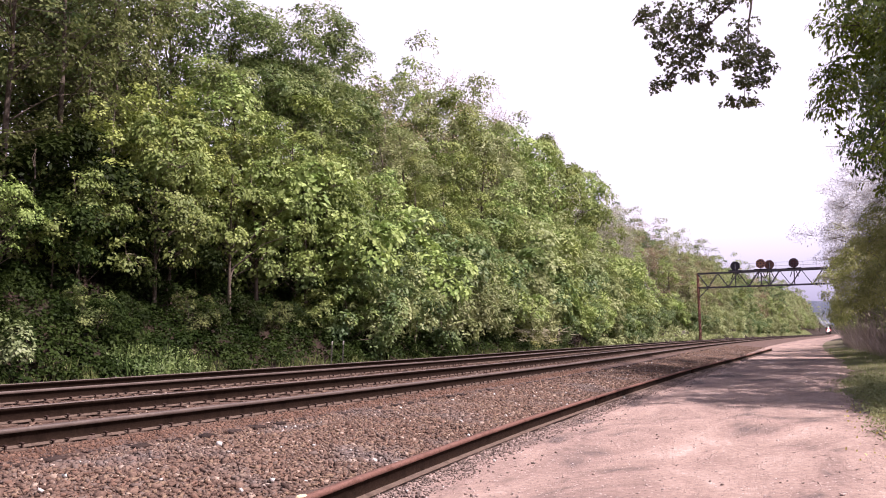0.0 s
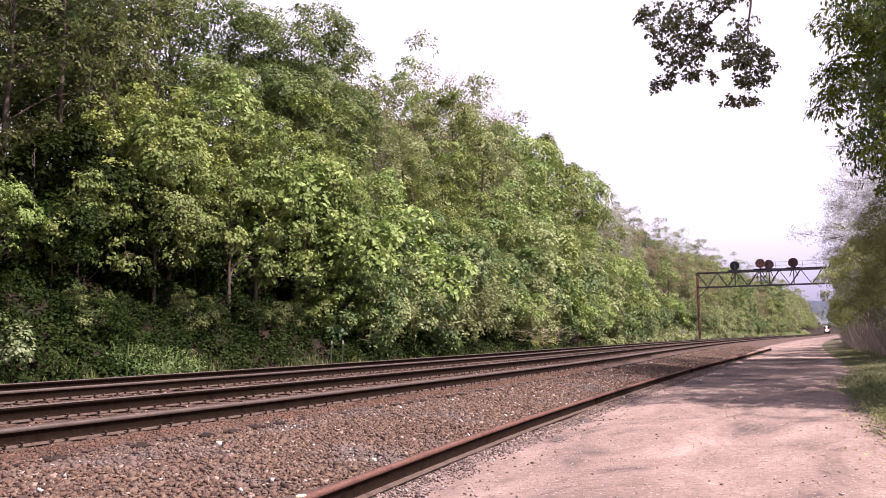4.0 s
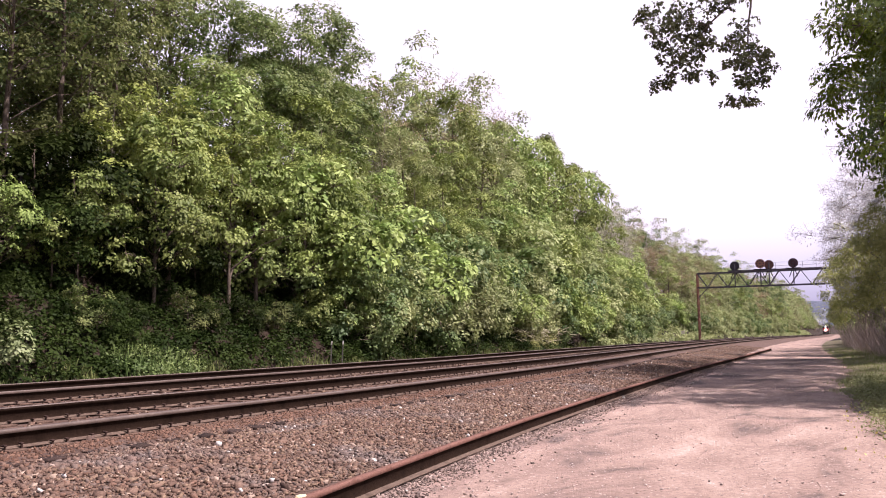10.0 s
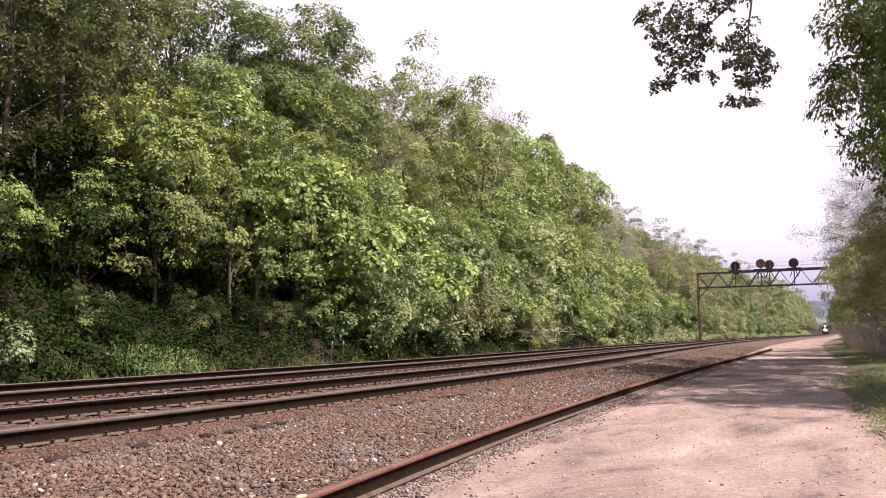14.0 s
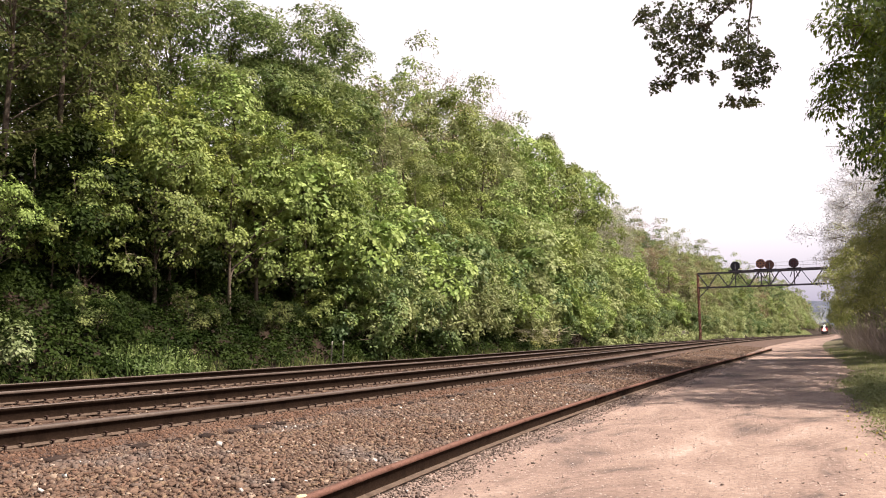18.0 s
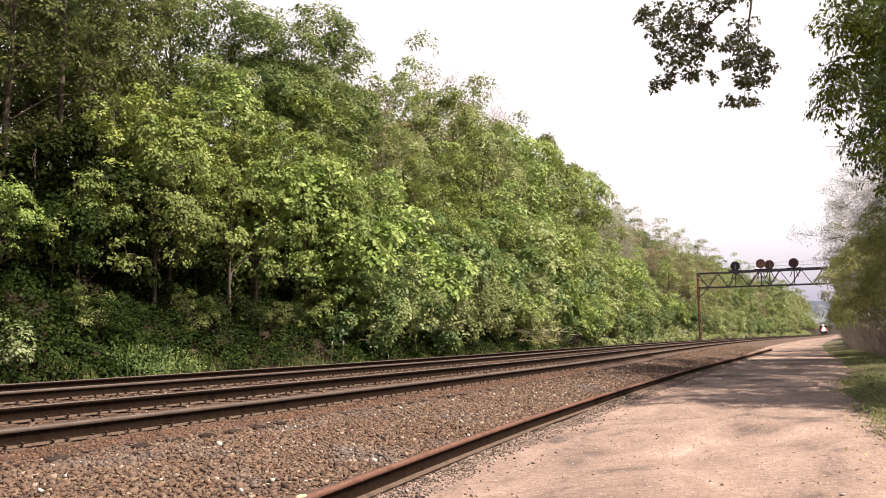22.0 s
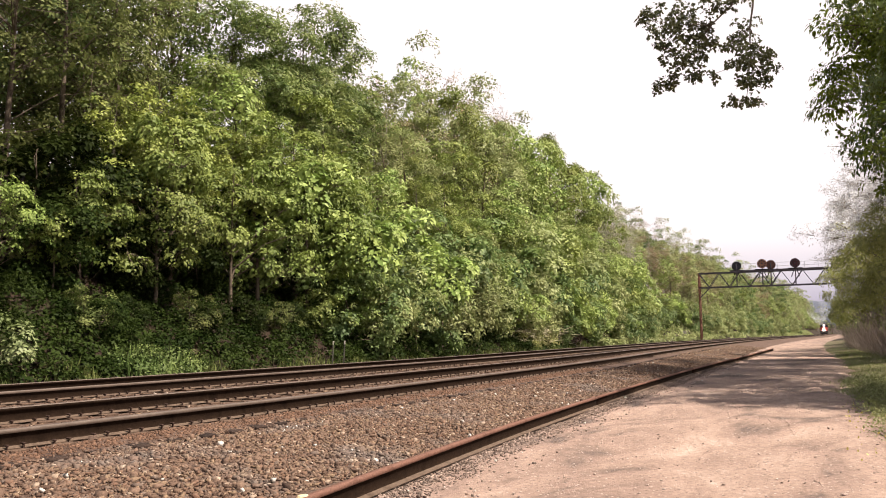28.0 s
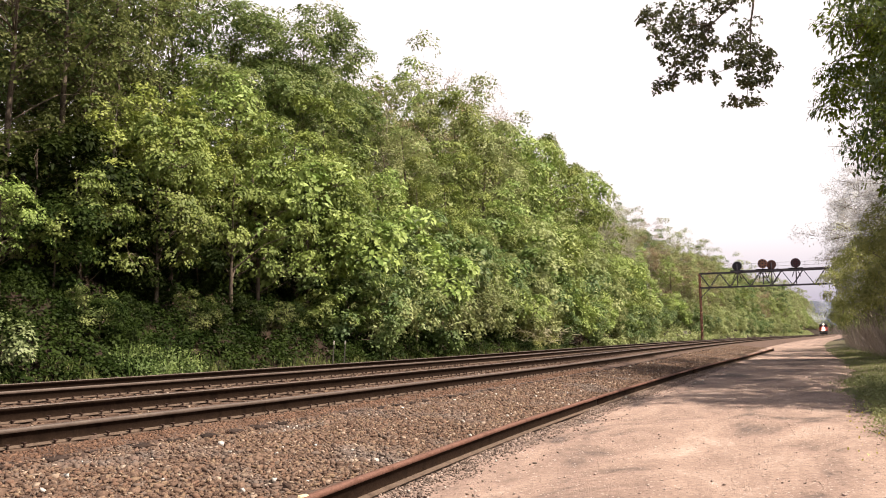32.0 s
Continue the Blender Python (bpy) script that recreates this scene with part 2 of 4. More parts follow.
L_TAN = leaf_material("reddish_tan_buds", (0.23, 0.165, 0.095), (0.33, 0.255, 0.14), 0.30)
L_BACKLIT = leaf_material("sunlit_ash_leaves", (0.105, 0.15, 0.018), (0.215, 0.27, 0.045), 0.5)
L_MAPLE = leaf_material("dull_maple_leaves", (0.13, 0.175, 0.038), (0.30, 0.345, 0.095), 0.25, 0.18)
L_BROAD = leaf_material("broad_maple_leaves", (0.12, 0.17, 0.036), (0.285, 0.345, 0.098), 0.25, 0.18)
# olive leaves lightened in place of the sun that taller trees keep off
L_HEDGE = leaf_material("olive_leaves_painted_sunlit", (0.25, 0.27, 0.09), (0.46, 0.47, 0.18), 0.5)
L_CORNER = leaf_material("pale_green_leaves", (0.12, 0.165, 0.05), (0.29, 0.34, 0.16), 0.25)
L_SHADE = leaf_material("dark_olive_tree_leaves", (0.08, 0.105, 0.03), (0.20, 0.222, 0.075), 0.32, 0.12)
L_CANOPY = leaf_material("mid_green_leaves", (0.098, 0.148, 0.04), (0.25, 0.305, 0.102), 0.34)
# leaves darkened to stand for the shade at the foot of the bank
L_DARK = leaf_material("leaves_painted_shaded", (0.014, 0.025, 0.005), (0.033, 0.050, 0.011), 0.22, 0.05)
L_HANG = leaf_material("dark_olive_leaves", (0.045, 0.055, 0.02), (0.10, 0.11, 0.05), 0.25)
L_BLOSSOM = leaf_material("whitish_blossom", (0.50, 0.48, 0.48), (0.72, 0.71, 0.70), 0.55)
L_STRAW = leaf_material("straw", (0.15, 0.125, 0.07), (0.27, 0.215, 0.125), 0.2)
L_BROWN = leaf_material("dry_stems", (0.25, 0.19, 0.165), (0.42, 0.345, 0.305), 0.30)


# ---- the plan: a track line that bends, with offsets to its right ----
TH, D_NEAR = 0.4638, 7.32
DIR = np.array([math.sin(TH), math.cos(TH)])
NOR = np.array([math.cos(TH), -math.sin(TH)])
BENDS = ((0, -0.0026), (35, 0.0033), (110, -0.0004), (250, -0.0006), (390, 0.0004))


def bend(s):
    out = 0.0
    for start, k in BENDS:
        u = np.maximum(np.asarray(s, float) - start, 0) if start else np.asarray(s, float)
        out = out + k * u * u / 2
    return out


def spot(s, off):
    """The place s metres along the line, off metres right of the nearest rail."""
    lat = -D_NEAR + bend(s) + off
    return s * DIR[0] + lat * NOR[0], s * DIR[1] + lat * NOR[1]


def heading(s):
    """Degrees by which the local y axis turns to run along the line at s."""
    k = float(bend(s + 0.5) - bend(s - 0.5))
    v = DIR + k * NOR
    return math.degrees(-math.atan2(v[0], v[1]))


OFFS = [-900, -300, -90, -48, -30, -22, -15, -11, -9.3, -8.6, -7.9, -7.0, 0.6, 3.4, 4.2, 8.0, 9.0, 14, 30, 90, 300, 900]
ELEV = [34, 26, 17, 14, 10.5, 7.4, 3.9, 1.5, 0.45, 0.12, 0.05, 0.0, 0.0, -0.04, 0.0, 0.0, 0.08, 0.35, 1.2, 3, 8, 16]


def ground_z(s, off):
    z = float(np.interp(off, OFFS, ELEV))
    if off < -9:
        x, y = spot(s, off)
        z += noise.noise((x * 0.11, y * 0.11, 0.0)) * min(1.6, (-off - 9) * 0.16)
    return z


# ---- mesh helpers ----
def raw_mesh(name, verts, tris, mat, smooth=False):
    me = bpy.data.meshes.new(name)
    verts, tris = np.asarray(verts, np.float32), np.asarray(tris, np.int32)
    k = tris.shape[1]
    me.vertices.add(len(verts))
    me.vertices.foreach_set("co", verts.ravel())
    me.loops.add(tris.size)
    me.loops.foreach_set("vertex_index", tris.ravel())
    me.polygons.add(len(tris))
    me.polygons.foreach_set("loop_start", np.arange(0, tris.size, k, dtype=np.int32))
    me.polygons.foreach_set("loop_total", np.full(len(tris), k, np.int32))
    if smooth:
        me.polygons.foreach_set("use_smooth", np.ones(len(tris), bool))
    me.materials.append(mat)
    me.update(calc_edges=True)
    return me


def part(name, me, parent=None, label="", at=None):
    ob = new(name, me)
    if parent:
        ob.parent = parent
    if at is not None:
        ob.matrix_basis = at
    if label:
        ob["label"] = label
    return ob


def bm_mesh(name, bm, *mats):
    me = bpy.data.meshes.new(name)
    bm.normal_update()
    bm.to_mesh(me)
    bm.free()
    for m in mats:
        me.materials.append(m)
    return me


def add_box(bm, size, at, bevel=0.0):
    """A box of that size with its centre moved by the pose or place at."""
    m = at if isinstance(at, Matrix) else Matrix.Translation(at)
    made = bmesh.ops.create_cube(bm, size=1.0, matrix=m @ Matrix.Diagonal((*size, 1)))
    if bevel:
        edges = list({e for v in made["verts"] for e in v.link_edges})
        bmesh.ops.bevel(bm, geom=edges, offset=bevel, segments=1, affect="EDGES")


def box_mesh(name, size, mat, bevel=0.0, at=(0, 0, 0)):
    bm = bmesh.new()
    add_box(bm, size, at, bevel)
    return bm_mesh(name, bm, mat)


def add_bar(bm, p, q, r, sides=6):
    """A round bar from p to q."""
    p, q = Vector(p), Vector(q)
    turn = (q - p).to_track_quat("Z", "Y").to_matrix().to_4x4()
    bmesh.ops.create_cone(bm, cap_ends=True, segments=sides, radius1=r, radius2=r, depth=(q - p).length,
                          matrix=Matrix.Translation((p + q) / 2) @ turn)


def add_angle(bm, p, q, w):
    """A steel section from p to q, w wide."""
    p, q = Vector(p), Vector(q)
    turn = (q - p).to_track_quat("Z", "Y").to_matrix().to_4x4()
    add_box(bm, (w, w * 0.8, (q - p).length), Matrix.Translation((p + q) / 2) @ turn)


def tubes(lines, sides=6):
    """Tapered tubes: lines of (points, radii). Gives vertices and quads."""
    verts, quads = [], []
    for pts, radii in lines:
        pts = np.asarray(pts, float)
        base = len(verts)
        for i, p in enumerate(pts):
            t = pts[min(i + 1, len(pts) - 1)] - pts[max(i - 1, 0)]
            t = t / (np.linalg.norm(t) + 1e-9)
            u = np.cross(t, (0.31, 0.95, 0.05))
            u /= np.linalg.norm(u) + 1e-9
            w = np.cross(t, u)
            for k in range(sides):
                a = 2 * math.pi * k / sides
                verts.append(p + radii[i] * (math.cos(a) * u + math.sin(a) * w))
        for i in range(len(pts) - 1):
            for k in range(sides):
                a, b = base + i * sides + k, base + i * sides + (k + 1) % sides
                quads.append((a, b, b + sides, a + sides))
    return np.array(verts), np.array(quads)


def unit(v):
    return v / (np.linalg.norm(v, axis=-1, keepdims=True) + 1e-9)


def leaves_mesh(name, place, tip, normal, length, width, mat):
    """Leaf blades folded along the midrib."""
    side = unit(np.cross(normal, tip))
    up = unit(np.cross(tip, side))
    length = length[:, None]
    mid = place + tip * length * 0.42
    v = np.stack([place, mid + side * length * width + up * length * width * 0.33, place + tip * length - up * length * width * 0.2,
                  mid - side * length * width + up * length * width * 0.33], 1).reshape(-1, 3)
    i = np.arange(len(place))[:, None] * 4
    tris = np.concatenate([i + (0, 1, 2), i + (0, 2, 3)], 1).reshape(-1, 3)
    return raw_mesh(name, v, tris, mat)


def sprays(rng, centres, outward, radius, count, per, size, spray=0.30, flat=0.25, droop=0.35, jitter=0.17, inner=0.5):
    """Leaves in small domed sprays set over the upper, outer side of each bough: they fan out from the spray's twig and hang at its rim."""
    n = len(centres)
    c, o, r = np.repeat(centres, count, 0), np.repeat(outward, count, 0), np.repeat(radius, count)[:, None]
    d = unit(rng.normal(0, 0.9, (n * count, 3)) + o * 0.75 + np.array((0, 0, 0.45)))
    sc = c + d * r * rng.uniform(inner, 1.08, (n * count, 1)) * (1, 1, 0.72)
    axis = unit(d * 0.75 + np.array((0, 0, 0.55)) + rng.normal(0, 0.2, (n * count, 3)))
    c, a = np.repeat(sc, per, 0), np.repeat(axis, per, 0)
    m = n * count * per
    u = unit(np.cross(a, rng.normal(0, 1, (m, 3))))
    wide = spray * np.repeat(rng.uniform(0.6, 1.35, n * count), per)[:, None]
    rho = np.sqrt(rng.uniform(0.01, 1, (m, 1)))
    place = c + u * rho * wide + a * (rng.normal(0, 0.12 + flat * 0.3, (m, 1)) - 0.42 * rho * rho) * wide
    tip = unit(u * 0.9 + a * 0.15 + np.array((0, 0, -droop)) + rng.normal(0, 0.25, (m, 3)))
    nrm = unit(a + u * 0.35 * rho + rng.normal(0, jitter, (m, 3)))
    return (place, tip, nrm, size * rng.uniform(0.6, 1.25, m)), sc


def crown_points(rng, count, radii, lumps=0.3, low=-0.9, shell=0.28):
    """Spray centres over an uneven crown: mostly near its outside, some within."""
    d = unit(rng.normal(0, 1, (count * 3, 3)))
    d = d[d[:, 2] > low][:count]
    k = rng.uniform(0, 50)
    lump = np.array([1 + lumps * 1.6 * noise.noise((v[0] * 1.7 + k, v[1] * 1.7, v[2] * 1.7)) for v in d])
    r = lump * rng.uniform(0, 1, len(d)) ** shell
    return d * r[:, None] * np.asarray(radii), d


def tree(name, seed, height, spread, leaf_mat, bark, label, boughs=30, count=20, per=12, leaf=0.235, bough=1.15, spray=0.32, bottom=0.07, width=0.32,
         trunk_r=0.16, lumps=0.3, shell=0.35, lean=0.3, droop=0.35, category="tree", arms=7, twigs=0, taper=0.3, inner=0.5):
    """A tree: tapered trunk, limbs that reach into the crown, and a crown of leafy boughs."""
    rng = np.random.default_rng(seed)
    root = tagged(new(name), label, category)
    top = np.array((rng.normal(0, lean), rng.normal(0, lean), height * 0.86))
    ts = np.linspace(0, 1, 9)
    wob = rng.normal(0, 0.09, (9, 2)).cumsum(0) * 0.6
    spine = np.array([(top[0] * t * t + wob[i, 0] * t, top[1] * t * t + wob[i, 1] * t, -0.35 + (height * 0.86 + 0.35) * t) for i, t in enumerate(ts)])
    radii = trunk_r * (1 - 0.88 * ts) + trunk_r * 0.5 * np.exp(-ts * 18)
    part("trunk", raw_mesh("trunk", *tubes([(spine, radii)], 8), bark, True), root)
    zc = height * (bottom + (1 - bottom) / 2)
    rz = height * (1 - bottom) / 2
    pts, d = crown_points(rng, boughs, (spread, spread, rz), lumps, -0.95, shell)
    pts[:, :2] *= 1 - taper * np.clip(pts[:, 2:] / rz, 0, 1) ** 2
    pts[:, 2] += zc
    rad = bough * rng.uniform(0.65, 1.35, len(pts))

    def arm(e, thick):
        zs = np.clip(e[2] - rng.uniform(0.25, 0.5) * np.hypot(e[0], e[1]) - 0.5, height * 0.1, height * 0.8)
        t0 = (zs + 0.35) / (height * 0.86 + 0.35)
        b = np.array([np.interp(t0, ts, spine[:, j]) for j in range(3)])
        m = (b + e) / 2 + np.array((0, 0, 0.10 * np.linalg.norm(e - b))) + rng.normal(0, 0.12, 3)
        r0 = trunk_r * (1 - 0.85 * t0) * thick
        return [b, (b + m) / 2 + rng.normal(0, 0.05, 3), m, (m + e) / 2 + rng.normal(0, 0.08, 3), e], [r0, r0 * 0.8, r0 * 0.55, r0 * 0.35, r0 * 0.12]

    for k in range(min(arms, len(pts))):
        part("limb", raw_mesh("limb", *tubes([arm(pts[k], 0.55)], 5), bark, True), root)
    leaves, ends = sprays(rng, pts, unit(d * (1, 1, 0.5)), rad, count, per, leaf, spray, droop=droop, inner=inner)
    part("crown", leaves_mesh("crown", *leaves, width, leaf_mat), root)
    if twigs:
        lines = [arm(p, 0.3) for p in pts]
        for k in rng.choice(len(ends), min(twigs, len(ends)), False):
            hub, end = pts[k // count], ends[k]
            out = end + (end - hub) * rng.uniform(0.0, 0.35)
            lines.append(([hub, (hub + out) / 2 + rng.normal(0, 0.06, 3), out], (0.016, 0.011, 0.004)))
        part("twig_work", raw_mesh("twig_work", *tubes(lines, 3), bark, True), root, "fine twigs that carry the leaf sprays")
    return root


def place(s, off, turn, size, tall=1.0, sink=0.15):
    x, y = spot(s, off)
    return pose(x, y, ground_z(s, off) - sink, 0, 0, turn) @ Matrix.Diagonal((size, size, size * tall, 1))


# ---- ground: one sheet to the horizon ----
def strip(name, stations, offs, height, mat, label="", lift=0.0):
    vs = []
    for s in stations:
        for o in offs:
            x, y = spot(s, o)
            vs.append((x, y, height(s, o) + lift))
    n = len(offs)
    qs = [(i * n + j, i * n + j + 1, (i + 1) * n + j + 1, (i + 1) * n + j) for i in range(len(stations) - 1) for j in range(n - 1)]
    return tagged(new(name, raw_mesh(name, vs, [q[::-1] for q in qs], mat, True)), label, kind="structure")


ALONG = np.concatenate([np.linspace(-400, -30, 12), np.arange(-25, 150, 1.5), np.arange(150, 420, 10), np.array([450, 520, 640, 800, 1000, 1300, 1700, 2300, 3000])])
ground_offs = sorted(set(OFFS) | set(np.arange(-30, -8, 0.8)) | set(np.arange(9, 20, 1.5)))
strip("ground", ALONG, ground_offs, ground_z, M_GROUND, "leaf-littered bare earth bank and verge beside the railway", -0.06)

BED_O = [-9.4, -8.2, -7.0, -6.3, -5.476, -4.7, -3.97, -3.4, -2.7, -2.1, -1.506, -0.75, -0.1, 0.12, 0.3, 0.44, 0.56, 0.66, 0.85, 1.1, 1.4, 1.9, 2.4, 2.9, 3.5, 4.3]
BED_Z = [-0.05, 0.08, 0.36, 0.405, 0.422, 0.405, 0.398, 0.37, 0.35, 0.36, 0.372, 0.338, 0.304, 0.297, 0.287, 0.276, 0.257, 0.212, 0.208, 0.214, 0.196, 0.15, 0.095, 0.035, -0.01, -0.05]


def bed_z(s, o):
    x, y = spot(s, o)
    return float(np.interp(o, BED_O, BED_Z)) + 0.03 * noise.noise((x * 0.9, y * 0.9, 3.0)) * (1.0 if o > 0.9 else 0.4)


def road_edge(s):
    """Where the packed dirt gives way to the weedy verge."""
    return 7.95 - 0.65 * math.exp(-((s - 23) / 5.5) ** 2) + 0.65 * min(1.0, max(0.0, (s - 30) / 18))


def path_z(s, o):
    x, y = spot(s, o)
    edge = min(1.0, max(0.0, (road_edge(s) - o + 0.35 * noise.noise((x * 0.4, y * 0.4, 5.0))) / 0.5), max(0.0, (o - 2.95) / 0.35))
    return -0.05 + 0.065 * edge + 0.03 * noise.noise((x * 0.35, y * 0.35, 7.0)) + 0.012 * noise.noise((x * 1.9, y * 1.9, 1.0))


BED_S = np.concatenate([np.arange(-25, 60, 0.5), np.arange(60, 150, 2.0), np.arange(150, 660, 12)])
strip("ballast_bed", BED_S, BED_O, bed_z, M_BALLAST, "crushed-stone ballast bed in reddish brown under both tracks")
strip("dirt_path", np.concatenate([np.arange(-25, 60, 0.45), np.arange(60, 150, 2.0), np.arange(150, 660, 12)]), np.arange(2.9, 9.1, 0.25), path_z,
      M_PATH, "pale pinkish packed dirt service road beside the tracks")

strip("verge", np.concatenate([np.arange(-20, 70, 0.9), np.arange(70, 150, 3.0)]), np.arange(7.0, 13.6, 0.5), ground_z, M_VERGE,
      "trampled brown soil with thin grass along the road", -0.03)

# ---- rails ----
RAIL_H = 0.184
PROFILE = [(-0.076, 0), (-0.076, 0.011), (-0.02, 0.026), (-0.009, 0.045), (-0.009, 0.132), (-0.036, 0.145), (-0.036, 0.174), (-0.028, 0.184),
           (0.028, 0.184), (0.036, 0.174), (0.036, 0.145), (0.009, 0.132), (0.009, 0.045), (0.02, 0.026), (0.076, 0.011), (0.076, 0)]


def rail_mesh(name, stations, off, base, worn, scale=1.0, pale=True):
    """A rolled steel rail swept along the line; the running face of the head is worn. pale: dust and sunlight painted
    down the head's sides.
    """
    vs = []
    for s in stations:
        o = off(s)
        for px, pz in PROFILE:
            x, y = spot(s, o + px * scale)
            vs.append((x, y, base(s) + pz * scale))
    n = len(PROFILE)
    qs = [(i * n + j, (i + 1) * n + j, (i + 1) * n + (j + 1) % n, i * n + (j + 1) % n) for i in range(len(stations) - 1) for j in range(n)]
    last = (len(stations) - 1) * n
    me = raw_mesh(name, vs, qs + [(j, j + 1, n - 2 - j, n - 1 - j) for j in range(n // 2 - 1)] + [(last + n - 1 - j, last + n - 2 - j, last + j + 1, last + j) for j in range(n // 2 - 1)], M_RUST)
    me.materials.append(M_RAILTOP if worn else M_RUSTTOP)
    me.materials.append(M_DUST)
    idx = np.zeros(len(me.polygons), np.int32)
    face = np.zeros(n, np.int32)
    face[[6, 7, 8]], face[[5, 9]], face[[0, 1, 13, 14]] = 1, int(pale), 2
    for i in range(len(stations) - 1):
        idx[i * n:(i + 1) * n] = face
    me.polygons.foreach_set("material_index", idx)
    return me


RAIL_S = np.concatenate([np.arange(-14, 60, 1.0), np.arange(60, 150, 3.0), np.arange(150, 660, 8)])
HEADS = ((0.0, 0.495), (-1.506, 0.573), (-3.97, 0.600), (-5.476, 0.624))
tracks = []
for k in (0, 2):
    tr = tagged(new("railway_track"), "rusty standard-gauge track spiked to dark wooden ties in ballast", "railway track", "main line tracks", "structure")
    tracks.append(tr)
    for off, top in HEADS[k:k + 2]:
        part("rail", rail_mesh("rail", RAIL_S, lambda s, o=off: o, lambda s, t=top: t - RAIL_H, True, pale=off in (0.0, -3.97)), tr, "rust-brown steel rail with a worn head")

LIE_S, LIE_O = np.linspace(2, 68, 12), (4.08, 3.36, 3.05, 2.91, 2.92, 3.10, 3.45, 3.80, 4.06, 4.27, 4.46, 4.64)


def lie(s):
    """Where the abandoned rail runs, eased between its bends."""
    return sum(float(np.interp(s + e, LIE_S, LIE_O)) for e in (-3, -1.5, 0, 1.5, 3)) / 5


loose = tagged(new("abandoned_rail"), "long dark rusty rail abandoned beside the dirt road", "rail")
for k in range(5):
    cut = np.linspace(2.0 + 13.2 * k, 2.0 + 13.2 * (k + 1) - 0.012, 14)
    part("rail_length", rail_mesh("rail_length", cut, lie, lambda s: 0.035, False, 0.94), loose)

M_CREAM = surface("cream_paint", [(0.55, 0.42, 0.22), (0.72, 0.60, 0.38)], 30, rough=0.8, bump=0.2)
x, y = spot(5.04, lie(5.04) - 0.016)
daub_bm = bmesh.new()
bmesh.ops.create_cone(daub_bm, cap_ends=True, segments=11, radius1=0.034, radius2=0.028, depth=0.012, matrix=Matrix.Diagonal((1.0, 1.7, 1.0, 1)))
part("paint_daub", bm_mesh("paint_daub", daub_bm, M_CREAM), loose, "cream-yellow paint daub on the rail head", pose(x, y, 0.035 + RAIL_H * 0.94 + 0.002, 0, 0, heading(5.04)))

# ---- signal bridge ----
def signal_bridge():
    s, off = 130.9, -8.62
    x, y = spot(s, off)
    root = tagged(new("signal_bridge"), "weathered steel truss signal bridge on rusty posts over the tracks", "signal bridge")
    root.matrix_basis = pose(x, y, 0, 0, 0, heading(s))
    span, low, high, deep = 25.6, 8.15, 10.26, 1.1
    for px in (0.0, span):
        bm = bmesh.new()
        for qy in (-deep / 2, deep / 2):
            add_angle(bm, (px, qy, -0.2), (px, qy, high), 0.20)
        for k in range(11):
            z = 0.3 + k * 0.88
            add_angle(bm, (px, -deep / 2, z), (px, deep / 2, z + 0.8), 0.07)
        part("post", bm_mesh("post", bm, M_RUSTPOST), root, "rust-red lattice steel post")
    for z, name, w in ((low, "bottom_chord", 0.19), (high, "top_chord", 0.20)):
        for qy in (-deep / 2, deep / 2):
            part(name, box_mesh(name, (span, 0.16, w), M_STEEL, 0.0, (span / 2, qy, z)), root)
    for qy in (-deep / 2, deep / 2):
        n = 18
        for k in range(n):
            xa, xb = span * k / n, span * (k + 1) / n
            za, zb = (high, low) if k % 2 == 0 else (low, high)
            bm = bmesh.new()
            add_angle(bm, (xa, qy, za), (xb, qy, zb), 0.11)
            part("diagonal", bm_mesh("diagonal", bm, M_STEEL), root)
    for sx in (1, -1):
        bm = bmesh.new()
        px = 0.0 if sx > 0 else span
        add_angle(bm, (px, -deep / 2, low - 1.6), (px + sx * 1.6, -deep / 2, low), 0.14)
        part("knee_brace", bm_mesh("knee_brace", bm, M_STEEL), root)
    part("walkway", box_mesh("walkway", (span - 4.4, 0.95, 0.09), M_STEEL, 0.0, (span / 2 + 2.2, 0, high + 0.2)), root, "dark grated walkway")
    bm = bmesh.new()
    for z in (0.75, 1.25):
        add_bar(bm, (5.5, deep / 2, high + z), (span, deep / 2, high + z), 0.03, 5)
    for k in range(12):
        add_bar(bm, (5.5 + k * 1.8, deep / 2, high), (5.5 + k * 1.8, deep / 2, high + 1.25), 0.03, 5)
    part("handrail", bm_mesh("handrail", bm, M_GALV), root, "thin grey handrail")
    return root


